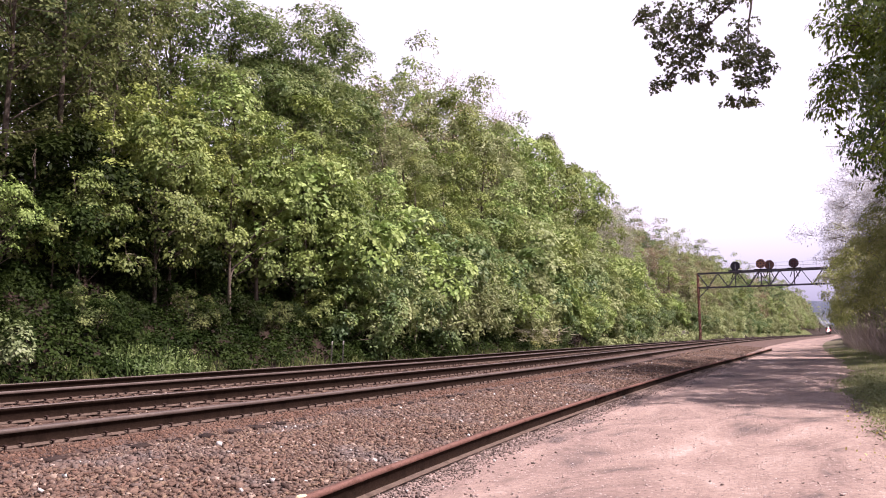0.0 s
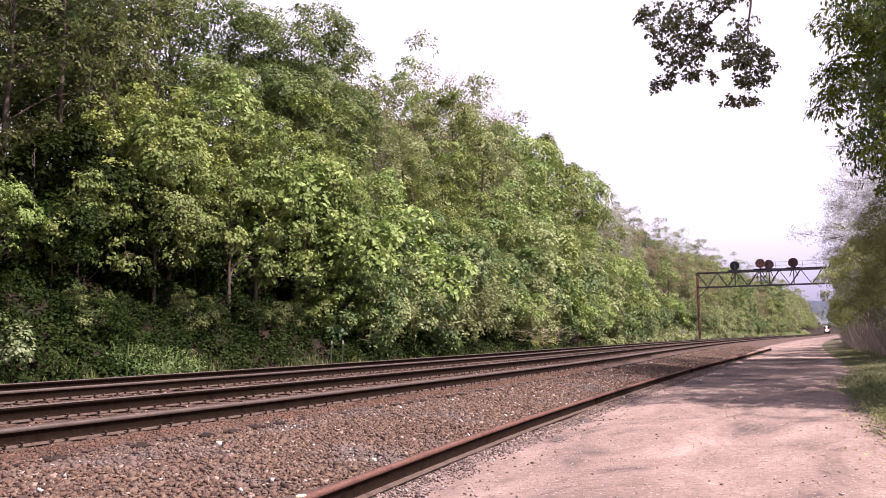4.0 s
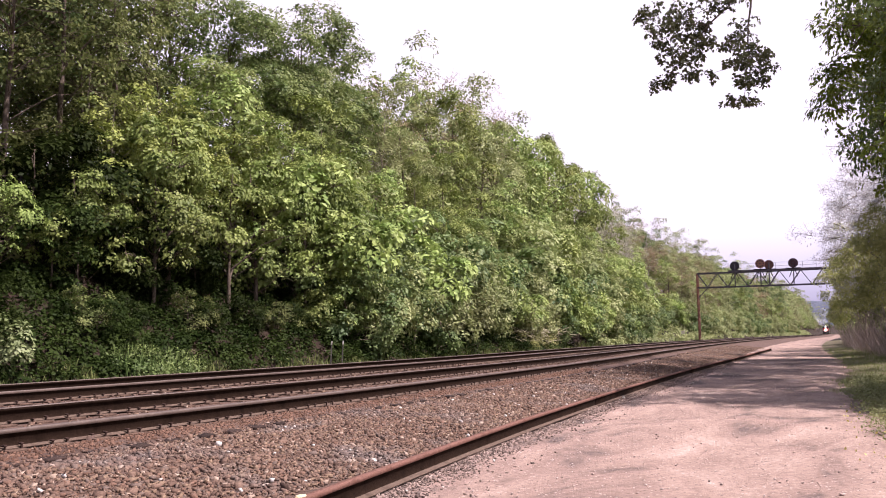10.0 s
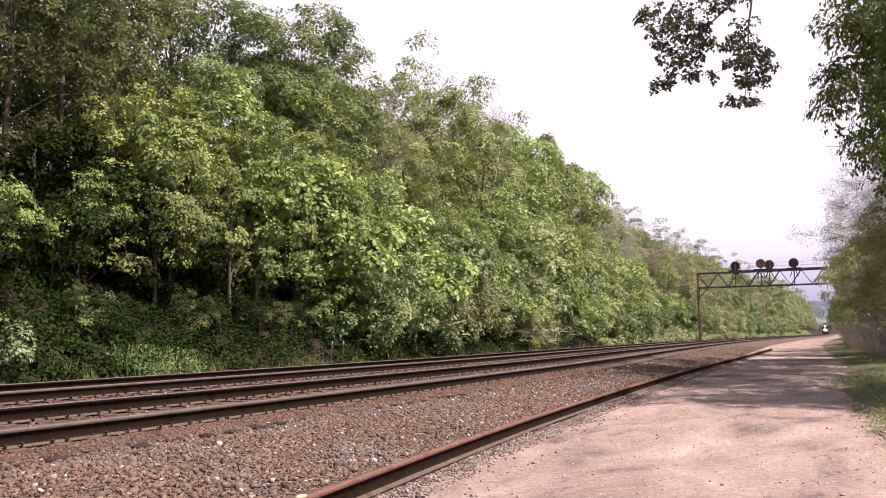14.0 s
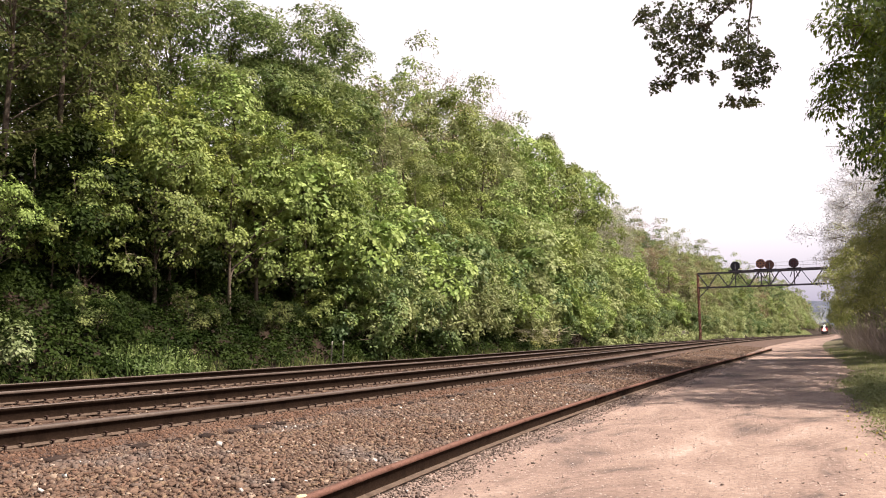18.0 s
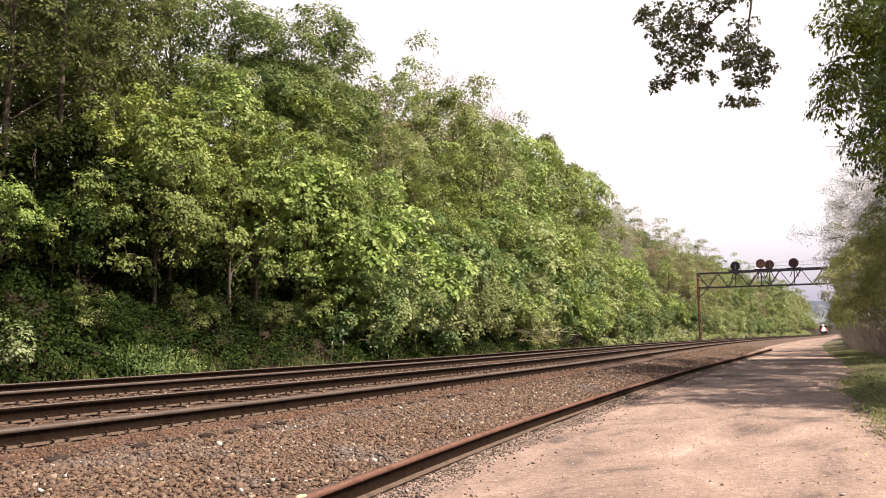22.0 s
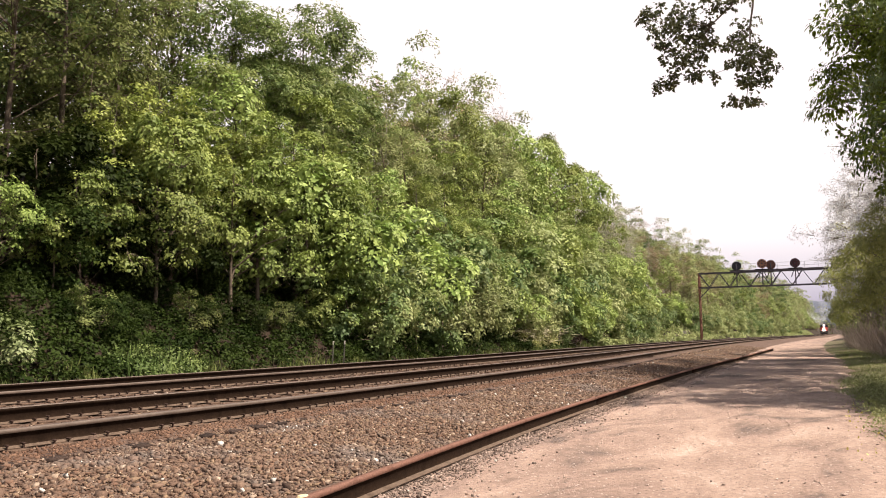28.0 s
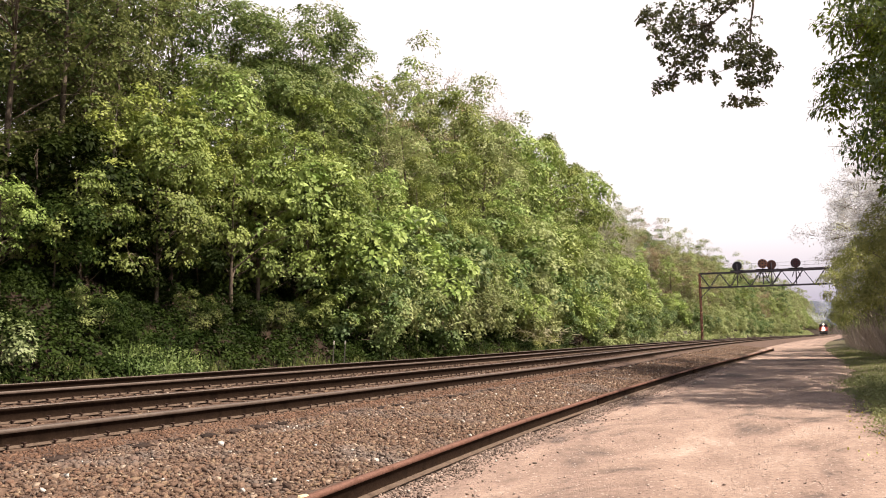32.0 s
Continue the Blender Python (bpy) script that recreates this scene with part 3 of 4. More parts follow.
def signal_head(bridge, px, py, z, face, tint, label):
    """A round position-light target on a short mast, lamps with hoods on its face."""
    root = part("signal_head", None, bridge, label, pose(px, py, z, 0, 0, face))
    bm = bmesh.new()
    bmesh.ops.create_cone(bm, cap_ends=True, segments=28, radius1=0.67, radius2=0.67, depth=0.07, matrix=pose(0, 0, 0, 90))
    part("target", bm_mesh("target", bm, tint), root)
    for k in range(9):
        a, r = (k - 1) * math.pi / 4, (0.0 if k == 0 else 0.46)
        bm = bmesh.new()
        bmesh.ops.create_cone(bm, cap_ends=True, segments=12, radius1=0.09, radius2=0.11, depth=0.24, matrix=pose(r * math.cos(a), -0.14, r * math.sin(a), 90))
        part("lamp_hood", bm_mesh("lamp_hood", bm, M_STEEL), root)
    bm = bmesh.new()
    add_bar(bm, (0, 0.12, -3.0), (0, 0.12, 0.3), 0.08, 8)
    add_box(bm, (0.42, 0.3, 0.35), (0, 0.22, -0.95))
    part("mast", bm_mesh("mast", bm, M_STEEL), root)
    bm = bmesh.new()
    add_box(bm, (1.9, 0.9, 0.14), (0, 0.15, 10.5 - z))
    for sx in (-0.4, 0.4):
        add_angle(bm, (sx * 0.3, 0.15, 10.45 - z), (sx * 1.4, 0.15, 9.3 - z), 0.12)
    part("service_platform", bm_mesh("service_platform", bm, M_BLACKSTEEL), root, "small dark platform on brackets")


M_BLACKSTEEL = surface("sooty_steel", [(0.022, 0.02, 0.024), (0.045, 0.04, 0.045)], 3, rough=0.75, bump=0.1)
bridge = signal_bridge()
T_DARK = surface("black_target", [(0.03, 0.03, 0.035), (0.06, 0.055, 0.06)], 3, rough=0.7, bump=0.1)
T_RUST = surface("rust_faded_target", [(0.28, 0.13, 0.085), (0.38, 0.2, 0.14)], 3, rough=0.8, bump=0.1)
T_BROWN = surface("brown_target", [(0.10, 0.055, 0.05), (0.17, 0.09, 0.07)], 3, rough=0.8, bump=0.1)
T_MAROON = surface("maroon_target", [(0.07, 0.03, 0.04), (0.12, 0.055, 0.06)], 3, rough=0.75, bump=0.1)
signal_head(bridge, 5.3, 0.3, 11.2, 180, T_DARK, "round black signal target seen from the rear")
signal_head(bridge, 8.9, -0.5, 11.33, 0, T_RUST, "round rust-faded signal target")
signal_head(bridge, 10.0, 0.5, 11.2, 180, T_BROWN, "round brown signal target seen from the rear")
signal_head(bridge, 13.3, -0.3, 11.25, 0, T_MAROON, "round dark maroon signal target")

# ---- locomotive ----
M_LOCO = surface("red_loco_paint", [(0.26, 0.028, 0.018), (0.33, 0.04, 0.026)], 1.0, rough=0.45, bump=0.03)
M_BLACK = surface("sooty_black", [(0.02, 0.02, 0.022), (0.05, 0.045, 0.045)], 1.5, rough=0.7, bump=0.1)
M_GLASS = surface("dark_cab_glass", [(0.02, 0.025, 0.03), (0.03, 0.035, 0.04)], 1.0, rough=0.1, bump=0)
M_LIGHT = glow("headlight", (1.0, 0.93, 0.8), 60.0)


def locomotive():
    root = tagged(new("locomotive"), "distant red freight locomotive with its headlight and ditch lights lit", "locomotive")
    part("frame", box_mesh("frame", (2.9, 20.5, 0.45), M_BLACK, 0.05, (0, 10.4, 1.35)), root)
    part("nose", box_mesh("nose", (2.0, 2.0, 1.6), M_LOCO, 0.15, (0, 1.3, 2.35)), root)
    part("cab", box_mesh("cab", (3.0, 2.6, 1.45), M_LOCO, 0.12, (0, 3.4, 2.3)), root)
    part("cab_roof", box_mesh("cab_roof", (2.9, 2.6, 1.1), M_BLACK, 0.22, (0, 3.4, 3.55)), root, "sooty black cab top")
    part("long_hood", box_mesh("long_hood", (1.9, 15.2, 2.4), M_BLACK, 0.1, (0, 12.4, 2.82)), root)
    for sx in (-0.75, 0.75):
        part("windscreen", box_mesh("windscreen", (0.85, 0.05, 0.6), M_GLASS, 0.0, (sx, 2.09, 3.42)), root)
        bm = bmesh.new()
        bmesh.ops.create_cone(bm, cap_ends=True, segments=14, radius1=0.11, radius2=0.11, depth=0.2, matrix=pose(sx * 0.5, -0.02, 1.85, 90))
        part("ditch_light", bm_mesh("ditch_light", bm, M_LIGHT), root, "lit white ditch light")
        bm = bmesh.new()
        add_bar(bm, (sx * 1.5, 0.15, 1.5), (sx * 1.5, 0.15, 2.6), 0.03)
        part("grab_rail", bm_mesh("grab_rail", bm, M_GALV), root)
    bm = bmesh.new()
    bmesh.ops.create_cone(bm, cap_ends=True, segments=16, radius1=0.25, radius2=0.25, depth=0.2, matrix=pose(0, 0.25, 2.45, 90))
    part("nose_light", bm_mesh("nose_light", bm, M_LIGHT), root, "lit white lamp on the nose")
    bm = bmesh.new()
    bmesh.ops.create_cone(bm, cap_ends=True, segments=14, radius1=0.12, radius2=0.12, depth=0.2, matrix=pose(0, 2.05, 3.92, 90))
    part("headlight", bm_mesh("headlight", bm, M_LIGHT), root, "lit headlight over the windscreens")
    bm = bmesh.new()
    add_box(bm, (2.8, 0.25, 0.75), (0, 0.05, 0.65), 0.06)
    part("plow", bm_mesh("plow", bm, M_BLACK), root)
    for y in (3.2, 5.3, 7.4, 13.6, 15.7, 17.8):
        for sx in (-0.75, 0.75):
            bm = bmesh.new()
            bmesh.ops.create_cone(bm, cap_ends=True, segments=18, radius1=0.52, radius2=0.5, depth=0.13, matrix=pose(sx, y, 0.52, 0, 90))
            part("wheel", bm_mesh("wheel", bm, M_SPIKE), root)
    return root


loco = locomotive()


def exhaust_smoke():
    """A thin drift of blue-grey exhaust over and behind the locomotive, in soft lumps that move along with it."""
    m = bpy.data.materials.new("thin_smoke")
    m.use_nodes = True
    nt = m.node_tree
    nt.nodes["Principled BSDF"].inputs["Base Color"].default_value = (0.62, 0.65, 0.72, 1)
    nt.nodes["Principled BSDF"].inputs["Roughness"].default_value = 1.0
    clear, mix = nt.nodes.new("ShaderNodeBsdfTransparent"), nt.nodes.new("ShaderNodeMixShader")
    co = nt.nodes.new("ShaderNodeTexCoord")
    wisp = node(nt, "ShaderNodeTexNoise", Scale=1.6, Detail=4.0)
    dens = node(nt, "ShaderNodeMapRange", From_Min=0.38, From_Max=0.7, To_Min=0.0, To_Max=0.2)
    nt.links.new(co.outputs["Object"], wisp.inputs["Vector"])
    nt.links.new(wisp.outputs["Fac"], dens.inputs["Value"])
    nt.links.new(dens.outputs["Result"], mix.inputs[0])
    nt.links.new(clear.outputs[0], mix.inputs[1])
    nt.links.new(nt.nodes["Principled BSDF"].outputs[0], mix.inputs[2])
    nt.links.new(mix.outputs[0], nt.nodes["Material Output"].inputs["Surface"])
    rng = random.Random(6)
    root = tagged(new("exhaust_smoke"), "thin blue-grey exhaust drifting over the locomotive", "smoke")
    for k in range(3):
        bm = bmesh.new()
        bmesh.ops.create_icosphere(bm, subdivisions=3, radius=1.0)
        for v in bm.verts:
            v.co *= 1 + 0.35 * noise.noise(v.co * 1.4 + Vector((k * 3.1, 0, 0)))
        me = bm_mesh("puff", bm, m)
        me.polygons.foreach_set("use_smooth", np.ones(len(me.polygons), bool))
        u = k / 2
        part("puff", me, root, "", pose(-1.0 - 1.5 * u, 10 + 45 * u, 6.5 + 4.5 * u) @ Matrix.Diagonal((2.2 + 2.6 * u, 6.0, 2.2 + 2.4 * u, 1)))
    return root


smoke = exhaust_smoke()

# ---- the wooded bank: trees built once, then repeated ----
forest_rng = random.Random(11)
KINDS = [
    (tree("maple_tree", 1, 12, 3.6, L_FRESH, M_BARK, "leafy green maple on the wooded bank", 34, 15, 13, leaf=0.25, bough=1.05, spray=0.36, inner=0.75, twigs=60), 12),
    (tree("maple_tree", 2, 12, 3.9, L_FRESH, M_BARK, "leafy green maple on the wooded bank", 36, 15, 13, leaf=0.25, bough=1.05, spray=0.38, inner=0.75, lumps=0.4, twigs=60), 12),
    (tree("oak_tree", 3, 13, 4.0, L_OLIVE, M_BARK, "olive-green spring oak on the wooded bank", 40, 15, 12, leaf=0.22, bough=1.05, spray=0.38, inner=0.7, lumps=0.45, twigs=90), 13),
    (tree("locust_tree", 4, 14, 3.4, L_DEEP, M_BARK, "tall deep-green tree with feathery foliage", 36, 16, 14, leaf=0.21, spray=0.36, lumps=0.45, inner=0.7, twigs=80), 14),
    (tree("sycamore_tree", 5, 13, 3.6, L_YELLOW, M_PALEBARK, "yellow-green young tree on the bank", 36, 15, 13, leaf=0.25, bough=1.05, spray=0.36, inner=0.75, twigs=60), 13),
    (tree("budding_tree", 6, 13, 3.0, L_PALE, M_PALEBARK, "thin pale tree just coming into leaf", 44, 13, 10, leaf=0.14, spray=0.32, lumps=0.5, shell=0.5, twigs=420, inner=0.3), 13),
    (tree("reddish_tree", 16, 12, 3.0, L_TAN, M_PALEBARK, "reddish tan tree with opening buds", 36, 12, 12, leaf=0.13, spray=0.4, lumps=0.4, twigs=120, inner=0.2), 12),
]
NEAR = [
    (tree("maple_tree", 61, 11, 3.7, L_MAPLE, M_BARK, "large-leaved maple hanging over the foot of the bank", 32, 19, 18, leaf=0.155, bough=1.0, width=0.36, spray=0.31, inner=0.75, lumps=0.4, twigs=70), 11),
    (tree("maple_tree", 62, 11, 3.5, L_FRESH, M_BARK, "green maple hanging over the foot of the bank", 32, 19, 18, leaf=0.155, bough=1.0, width=0.36, spray=0.31, inner=0.75, lumps=0.45, twigs=70), 11),
    (tree("walnut_tree", 63, 13, 3.8, L_SHADE, M_BARK, "tall dark-olive tree at the edge of the bank", 34, 15, 16, leaf=0.18, bough=1.05, lumps=0.5, inner=0.6, twigs=160), 13),
]
SHRUBS = [
    (tree("bush", 7, 4.2, 2.3, L_FRESH, M_BARK, "dense green bush at the foot of the bank", 20, 14, 14, 0.21, 0.72, 0.28, 0.02, trunk_r=0.06, category="bush", arms=3, inner=0.7), 4.2),
    (tree("bush", 8, 3.6, 2.2, L_DEEP, M_BARK, "dark green bush at the foot of the bank", 18, 14, 14, 0.20, 0.72, 0.28, 0.02, trunk_r=0.06, category="bush", arms=3, inner=0.7), 3.6),
    (tree("bush", 9, 4.6, 2.2, L_OLIVE, M_BARK, "olive-green bush at the foot of the bank", 20, 14, 14, 0.20, 0.72, 0.28, 0.02, trunk_r=0.06, category="bush", arms=3, inner=0.7), 4.6),
]
BROAD = [
    (tree("maple_tree", 71, 6.4, 2.4, L_BROAD, M_BARK, "low broad-leaved maple with drooping sunlit sprays", 22, 11, 24, leaf=0.135, bough=0.72, spray=0.27, bottom=0.12, width=0.40, lumps=0.55, shell=0.55, droop=0.8, trunk_r=0.09, inner=0.7, twigs=110), 6.4),
    (tree("maple_tree", 72, 6.4, 2.3, L_BROAD, M_BARK, "low broad-leaved maple with drooping sunlit sprays", 19, 11, 24, leaf=0.14, bough=0.75, spray=0.28, bottom=0.2, width=0.40, lumps=0.55, shell=0.55, droop=0.8, trunk_r=0.09, inner=0.7, twigs=110), 6.4),
]
HIGH = (tree("walnut_tree", 81, 16.5, 4.2, L_SHADE, M_BARK, "tall dark-olive tree with bare limbs and a thin high crown", 42, 12, 14, leaf=0.19, spray=0.34, lumps=0.5, bottom=0.28, inner=0.45, twigs=260, shell=0.5), 16.5)
CANOPY = (tree("maple_tree", 82, 15, 4.2, L_CANOPY, M_BARK, "tall full-crowned green maple against the sky", 62, 16, 14, leaf=0.21, bough=1.1, spray=0.36, lumps=0.5, bottom=0.42, inner=0.6, twigs=260), 15)
DARKS = [
    (tree("bush", 51, 4.0, 2.2, L_DARK, M_BARK, "dark bush at the foot of the bank, shade painted into its leaves", 17, 16, 13, 0.19, 0.8, 0.26, 0.02, trunk_r=0.06, category="bush", arms=3), 4.0),
    (tree("bush", 52, 3.4, 2.0, L_SHADE, M_BARK, "deep green bush at the foot of the bank", 15, 12, 13, 0.17, 0.8, 0.26, 0.02, trunk_r=0.06, category="bush", arms=3, twigs=40), 3.4),
]
first = set()
swaying = []


def plant(kind, s, off, size, tall=1.0, sink=0.2, turn=None, label=""):
    ob = kind[0]
    m = place(s, off, forest_rng.uniform(0, 360) if turn is None else turn, size, tall, sink)
    if ob in first:
        ob = copy_thing(ob, Matrix.Identity(4))
    first.add(kind[0])
    ob.matrix_basis = m
    return tagged(ob, label)


DIPS = ((-17.5, 36.0, 10.0, 0.62), (-17.5, 51.0, 5.0, 0.80), (-22, 56.0, 3.0, 0.86), (-27, 65.5, 3.6, 0.9))     # lower tree tops
CLEARINGS = ((-22, 43.0, 9.5), (-27, 47.0, 5.0), (-17.6, 19.7, 1.7), (-20, 21.2, 1.5))


def row(s0, s1, step, off, wander, kinds, size=None, line=0.0):
    """Trees along the line. line: the slope, as seen from the road, up to which their tops reach."""
    s = s0
    while s < s1:
        kind = forest_rng.choice(kinds)
        o, at = off + forest_rng.uniform(-wander, wander), s + forest_rng.uniform(-0.3, 0.3) * step
        if line and any(abs(at - g) < w and abs(o - go) < 1.5 for go, g, w in CLEARINGS):
            s += step * 0.5
            continue
        if line:
            reach = D_NEAR - float(bend(at)) - o
            low = min([f for go, g, w, f in DIPS if abs(at - g) < w and abs(o - go) < 2.2], default=1.0)
            k = (1.3 + low * line * reach - ground_z(at, o)) / kind[1] * forest_rng.uniform(0.88, 1.03)
            made = plant(kind, at, o, 0.5 * (k + (size or 1.0)), k / (0.5 * (k + (size or 1.0))))
            if line > 0.66 and len(swaying) < 10:
                swaying.append(made)
        else:
            plant(kind, at, o, size * forest_rng.uniform(0.85, 1.15))
        s += step * forest_rng.uniform(0.8, 1.2)


K = KINDS
# the foot of the bank; its deep shade is put into the darkest bushes' leaves
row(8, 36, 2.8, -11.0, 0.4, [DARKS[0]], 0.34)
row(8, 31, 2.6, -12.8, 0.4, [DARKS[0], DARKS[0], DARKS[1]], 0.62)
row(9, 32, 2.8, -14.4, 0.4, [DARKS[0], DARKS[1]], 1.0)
for s, off, size in ((16.2, -11.2, 0.4), (20.4, -11.2, 0.42), (24.8, -10.9, 0.4), (29.4, -10.6, 0.5)):
    plant(DARKS[1], s, off, size)
for s, off, size in ((27.6, -10.8, 0.45), (29.2, -10.7, 0.55), (31.0, -10.8, 0.7)):
    plant(SHRUBS[0], s, off, size)
# low maples whose sunlit sprays hang before the shade
for i, (s, off, size) in enumerate(((15.0, -13.2, 0.58), (17.6, -13.0, 0.66), (20.0, -12.3, 0.85), (21.6, -13.2, 1.05), (23.6, -12.2, 0.95), (25.8, -12.6, 1.0),
                                    (28.2, -11.9, 1.0), (30.0, -12.9, 1.1), (31.8, -11.7, 0.95))):
    plant(BROAD[i % 2], s, off, size, 1.0)
# bright yellow-green crowns over them
for s, off, size in ((20.4, -14.8, 0.53), (22.3, -15.0, 0.56), (24.4, -14.9, 0.53), (26.6, -14.6, 0.52), (29.2, -15.2, 0.52), (31.4, -15.4, 0.55), (33.6, -15.6, 0.56)):
    plant(K[4], s, off, size, 0.95)
# tall dark trees, thin enough to see the sky through
for s, off, size, tall in ((12.2, -15.6, 0.78, 1.0), (17.0, -15.8, 0.80, 1.0), (20.6, -17.6, 0.85, 1.0), (24.4, -18.6, 0.92, 1.0)):
    plant(HIGH, s, off, size, tall)
row(9, 27, 2.9, -17.6, 0.8, [NEAR[2]], 0.75, 0.50)
row(10, 27, 3.6, -20.0, 0.8, [NEAR[2], K[3]], 0.85, 0.60)
row(11, 27, 3.4, -24.0, 0.8, [K[3], NEAR[2]], 0.9, 0.66)
row(25, 31, 3.2, -18.5, 0.8, [NEAR[2], K[3]], 0.95, 0.64)
row(22, 33, 2.8, -22.5, 1.0, [K[3], NEAR[2]], 1.0, 0.70)
row(26, 31, 3.2, -25.5, 0.8, [K[3]], 1.0, 0.66)
# full-crowned maples against the sky
for s, off, size, tall in ((34.8, -20.5, 0.9, 0.87), (37.4, -20.2, 0.88, 0.90), (40.8, -20.3, 0.93, 1.05), (44.0, -20.5, 0.93, 0.98), (45.4, -21.0, 0.84, 0.86)):
    plant(CANOPY, s, off, size, tall)
for s, off, size, tall in ((47.2, -21.5, 1.0, 0.77), (48.8, -22.5, 1.02, 0.80), (55.0, -22.0, 0.84, 0.72), (60.0, -22.0, 0.86, 0.88), (66.0, -22.0, 0.92, 0.95), (79.6, -22.0, 1.05, 1.05), (86.0, -22.0, 1.05, 1.05), (101.0, -18.0, 0.9, 0.96), (112.0, -18.0, 1.0, 0.98), (121.0, -18.4, 1.02, 1.0)):
    plant(K[5], s, off, size, tall)
row(30, 100, 2.7, -10.4, 0.5, SHRUBS, 0.95)
row(100, 130, 3.0, -12.2, 0.5, SHRUBS, 0.95)
row(30, 100, 3.2, -12.4, 0.7, [SHRUBS[0], SHRUBS[2], SHRUBS[1]], 1.5)
row(27, 108, 3.8, -14.0, 0.9, [NEAR[0], K[1], K[2], K[0], NEAR[1]], 0.73)
row(30, 102, 4.0, -17.5, 1.0, [K[2], K[1], K[2], NEAR[0]], 0.95, 0.69)
row(53, 94, 5.0, -22.0, 1.3, [K[2], K[6], K[2], K[3]], 1.05, 0.72)
row(46, 96, 6.0, -27.0, 1.3, [K[2], K[0]], 1.05, 0.69)
row(106, 136, 4.4, -17.5, 1.5, [K[5], K[6], K[5]], 1.0, 0.575)
row(104, 138, 5.5, -22.0, 1.5, [K[5], K[2], K[6]], 1.0, 0.57)
row(128, 380, 5.0, -11.2, 0.8, [SHRUBS[1], SHRUBS[2], SHRUBS[2]], 1.1)
row(134, 700, 6.5, -14.0, 1.8, [K[0], K[2], K[6], K[2]], 0.85)
for s, off, size, tall in ((232, -12.8, 1.0, 0.9), (318, -13.0, 1.0, 1.0), (205, -13.5, 0.75, 0.9)):
    plant(K[3], s, off, size, tall)
for s, off, size in ((262, -15.0, 1.15), (277, -15.5, 1.2), (150, -13.0, 0.9), (160, -14.0, 1.0), (172, -13.5, 0.95)):
    plant(K[6], s, off, size)
row(136, 270, 6.5, -20.0, 2.5, [K[2], K[3], K[6], K[2]], 1.1, 0.56)
row(150, 280, 9.0, -27.0, 2.5, [K[2], K[3], K[6]], 1.2, 0.57)
row(270, 700, 7.5, -20.0, 2.5, [K[2], K[3], K[6], K[2]], 1.1, 0.60)
for k in range(9):
    plant(K[2] if k % 2 else K[3], 705 + 6 * (k % 3), -34 + 7.5 * k, 1.3)
# the other side of the dirt road
row(44, 115, 4.5, 14.0, 0.4, [SHRUBS[2], SHRUBS[0]], 1.3)
SMALL = (tree("hedgerow_tree", 31, 7.6, 2.7, L_HEDGE, M_PALEBARK, "small olive-green tree with thin bare trunks beside the road", 40, 13, 22, 0.14, 0.75, 0.3, 0.26, width=0.26, droop=0.9, inner=0.6, trunk_r=0.10, arms=8, shell=0.5, twigs=160, lumps=0.45), 7.6)
for s, off, size, turn in ((40, 10.9, 0.9, 10), (46, 10.9, 1.0, 80), (53, 11.0, 1.0, 150), (61, 10.9, 1.05, 230), (70, 11.1, 1.05, 300), (76, 11.0, 1.1, 120), (82, 12.0, 1.05, 45), (96, 12.4, 1.0, 190)):
    plant(SMALL, s, off, size, 1.0, 0.2, turn)
BLOSSOM = (tree("blossoming_tree", 32, 13.5, 2.9, L_BLOSSOM, M_PALEBARK, "pale twiggy tree hazy with whitish blossom beside the road", 80, 14, 20, 0.085, 1.0, 0.34, 0.2, lumps=0.5, shell=0.5, twigs=420, inner=0.25), 13.5)
for s, off, size, turn in ((46, 11.4, 1.0, 20), (56, 11.3, 1.05, 140), (68, 11.5, 1.05, 260)):
    plant(BLOSSOM, s, off, size, 1.0, 0.2, turn)
row(122, 640, 9, 13.0, 0.8, [K[0], K[2], K[6]], 0.85)
ROADSIDE = (tree("ash_tree", 21, 12.5, 3.4, L_BACKLIT, M_BARK, "bright yellow-green tree leaning over the dirt road", 76, 13, 17, leaf=0.165, spray=0.33, bottom=0.43,
                 lumps=0.45, droop=0.8, width=0.30, shell=0.5, inner=0.5, twigs=300), 12.5)
swaying.append(plant(ROADSIDE, 19.5, 12.3, 1.0, 0.86, 0.2, 40))
swaying.append(plant(ROADSIDE, 30.0, 10.5, 1.05, 1.08, 0.2, 190))
DARKER = (tree("ash_tree", 22, 12.5, 3.3, L_DEEP, M_BARK, "dense dark-green tree at the edge of the dirt road", 64, 13, 17, leaf=0.165, spray=0.33, bottom=0.43,
               lumps=0.45, droop=0.8, width=0.30, shell=0.5, inner=0.5, twigs=300), 12.5)
for s, off, size, turn in ((34, 12.4, 1.05, 30), (40, 12.8, 1.1, 200), (45, 13.6, 1.0, 110)):
    plant(DARKER, s, off, size, 1.25, 0.2, turn, "tall dark-green tree that shades the dirt road")
swaying.append(plant(DARKER, 25.5, 11.2, 0.98, 1.1, 0.2, 100))
plant(DARKER, 21.5, 14.2, 1.0, 1.05, 0.2, 250)


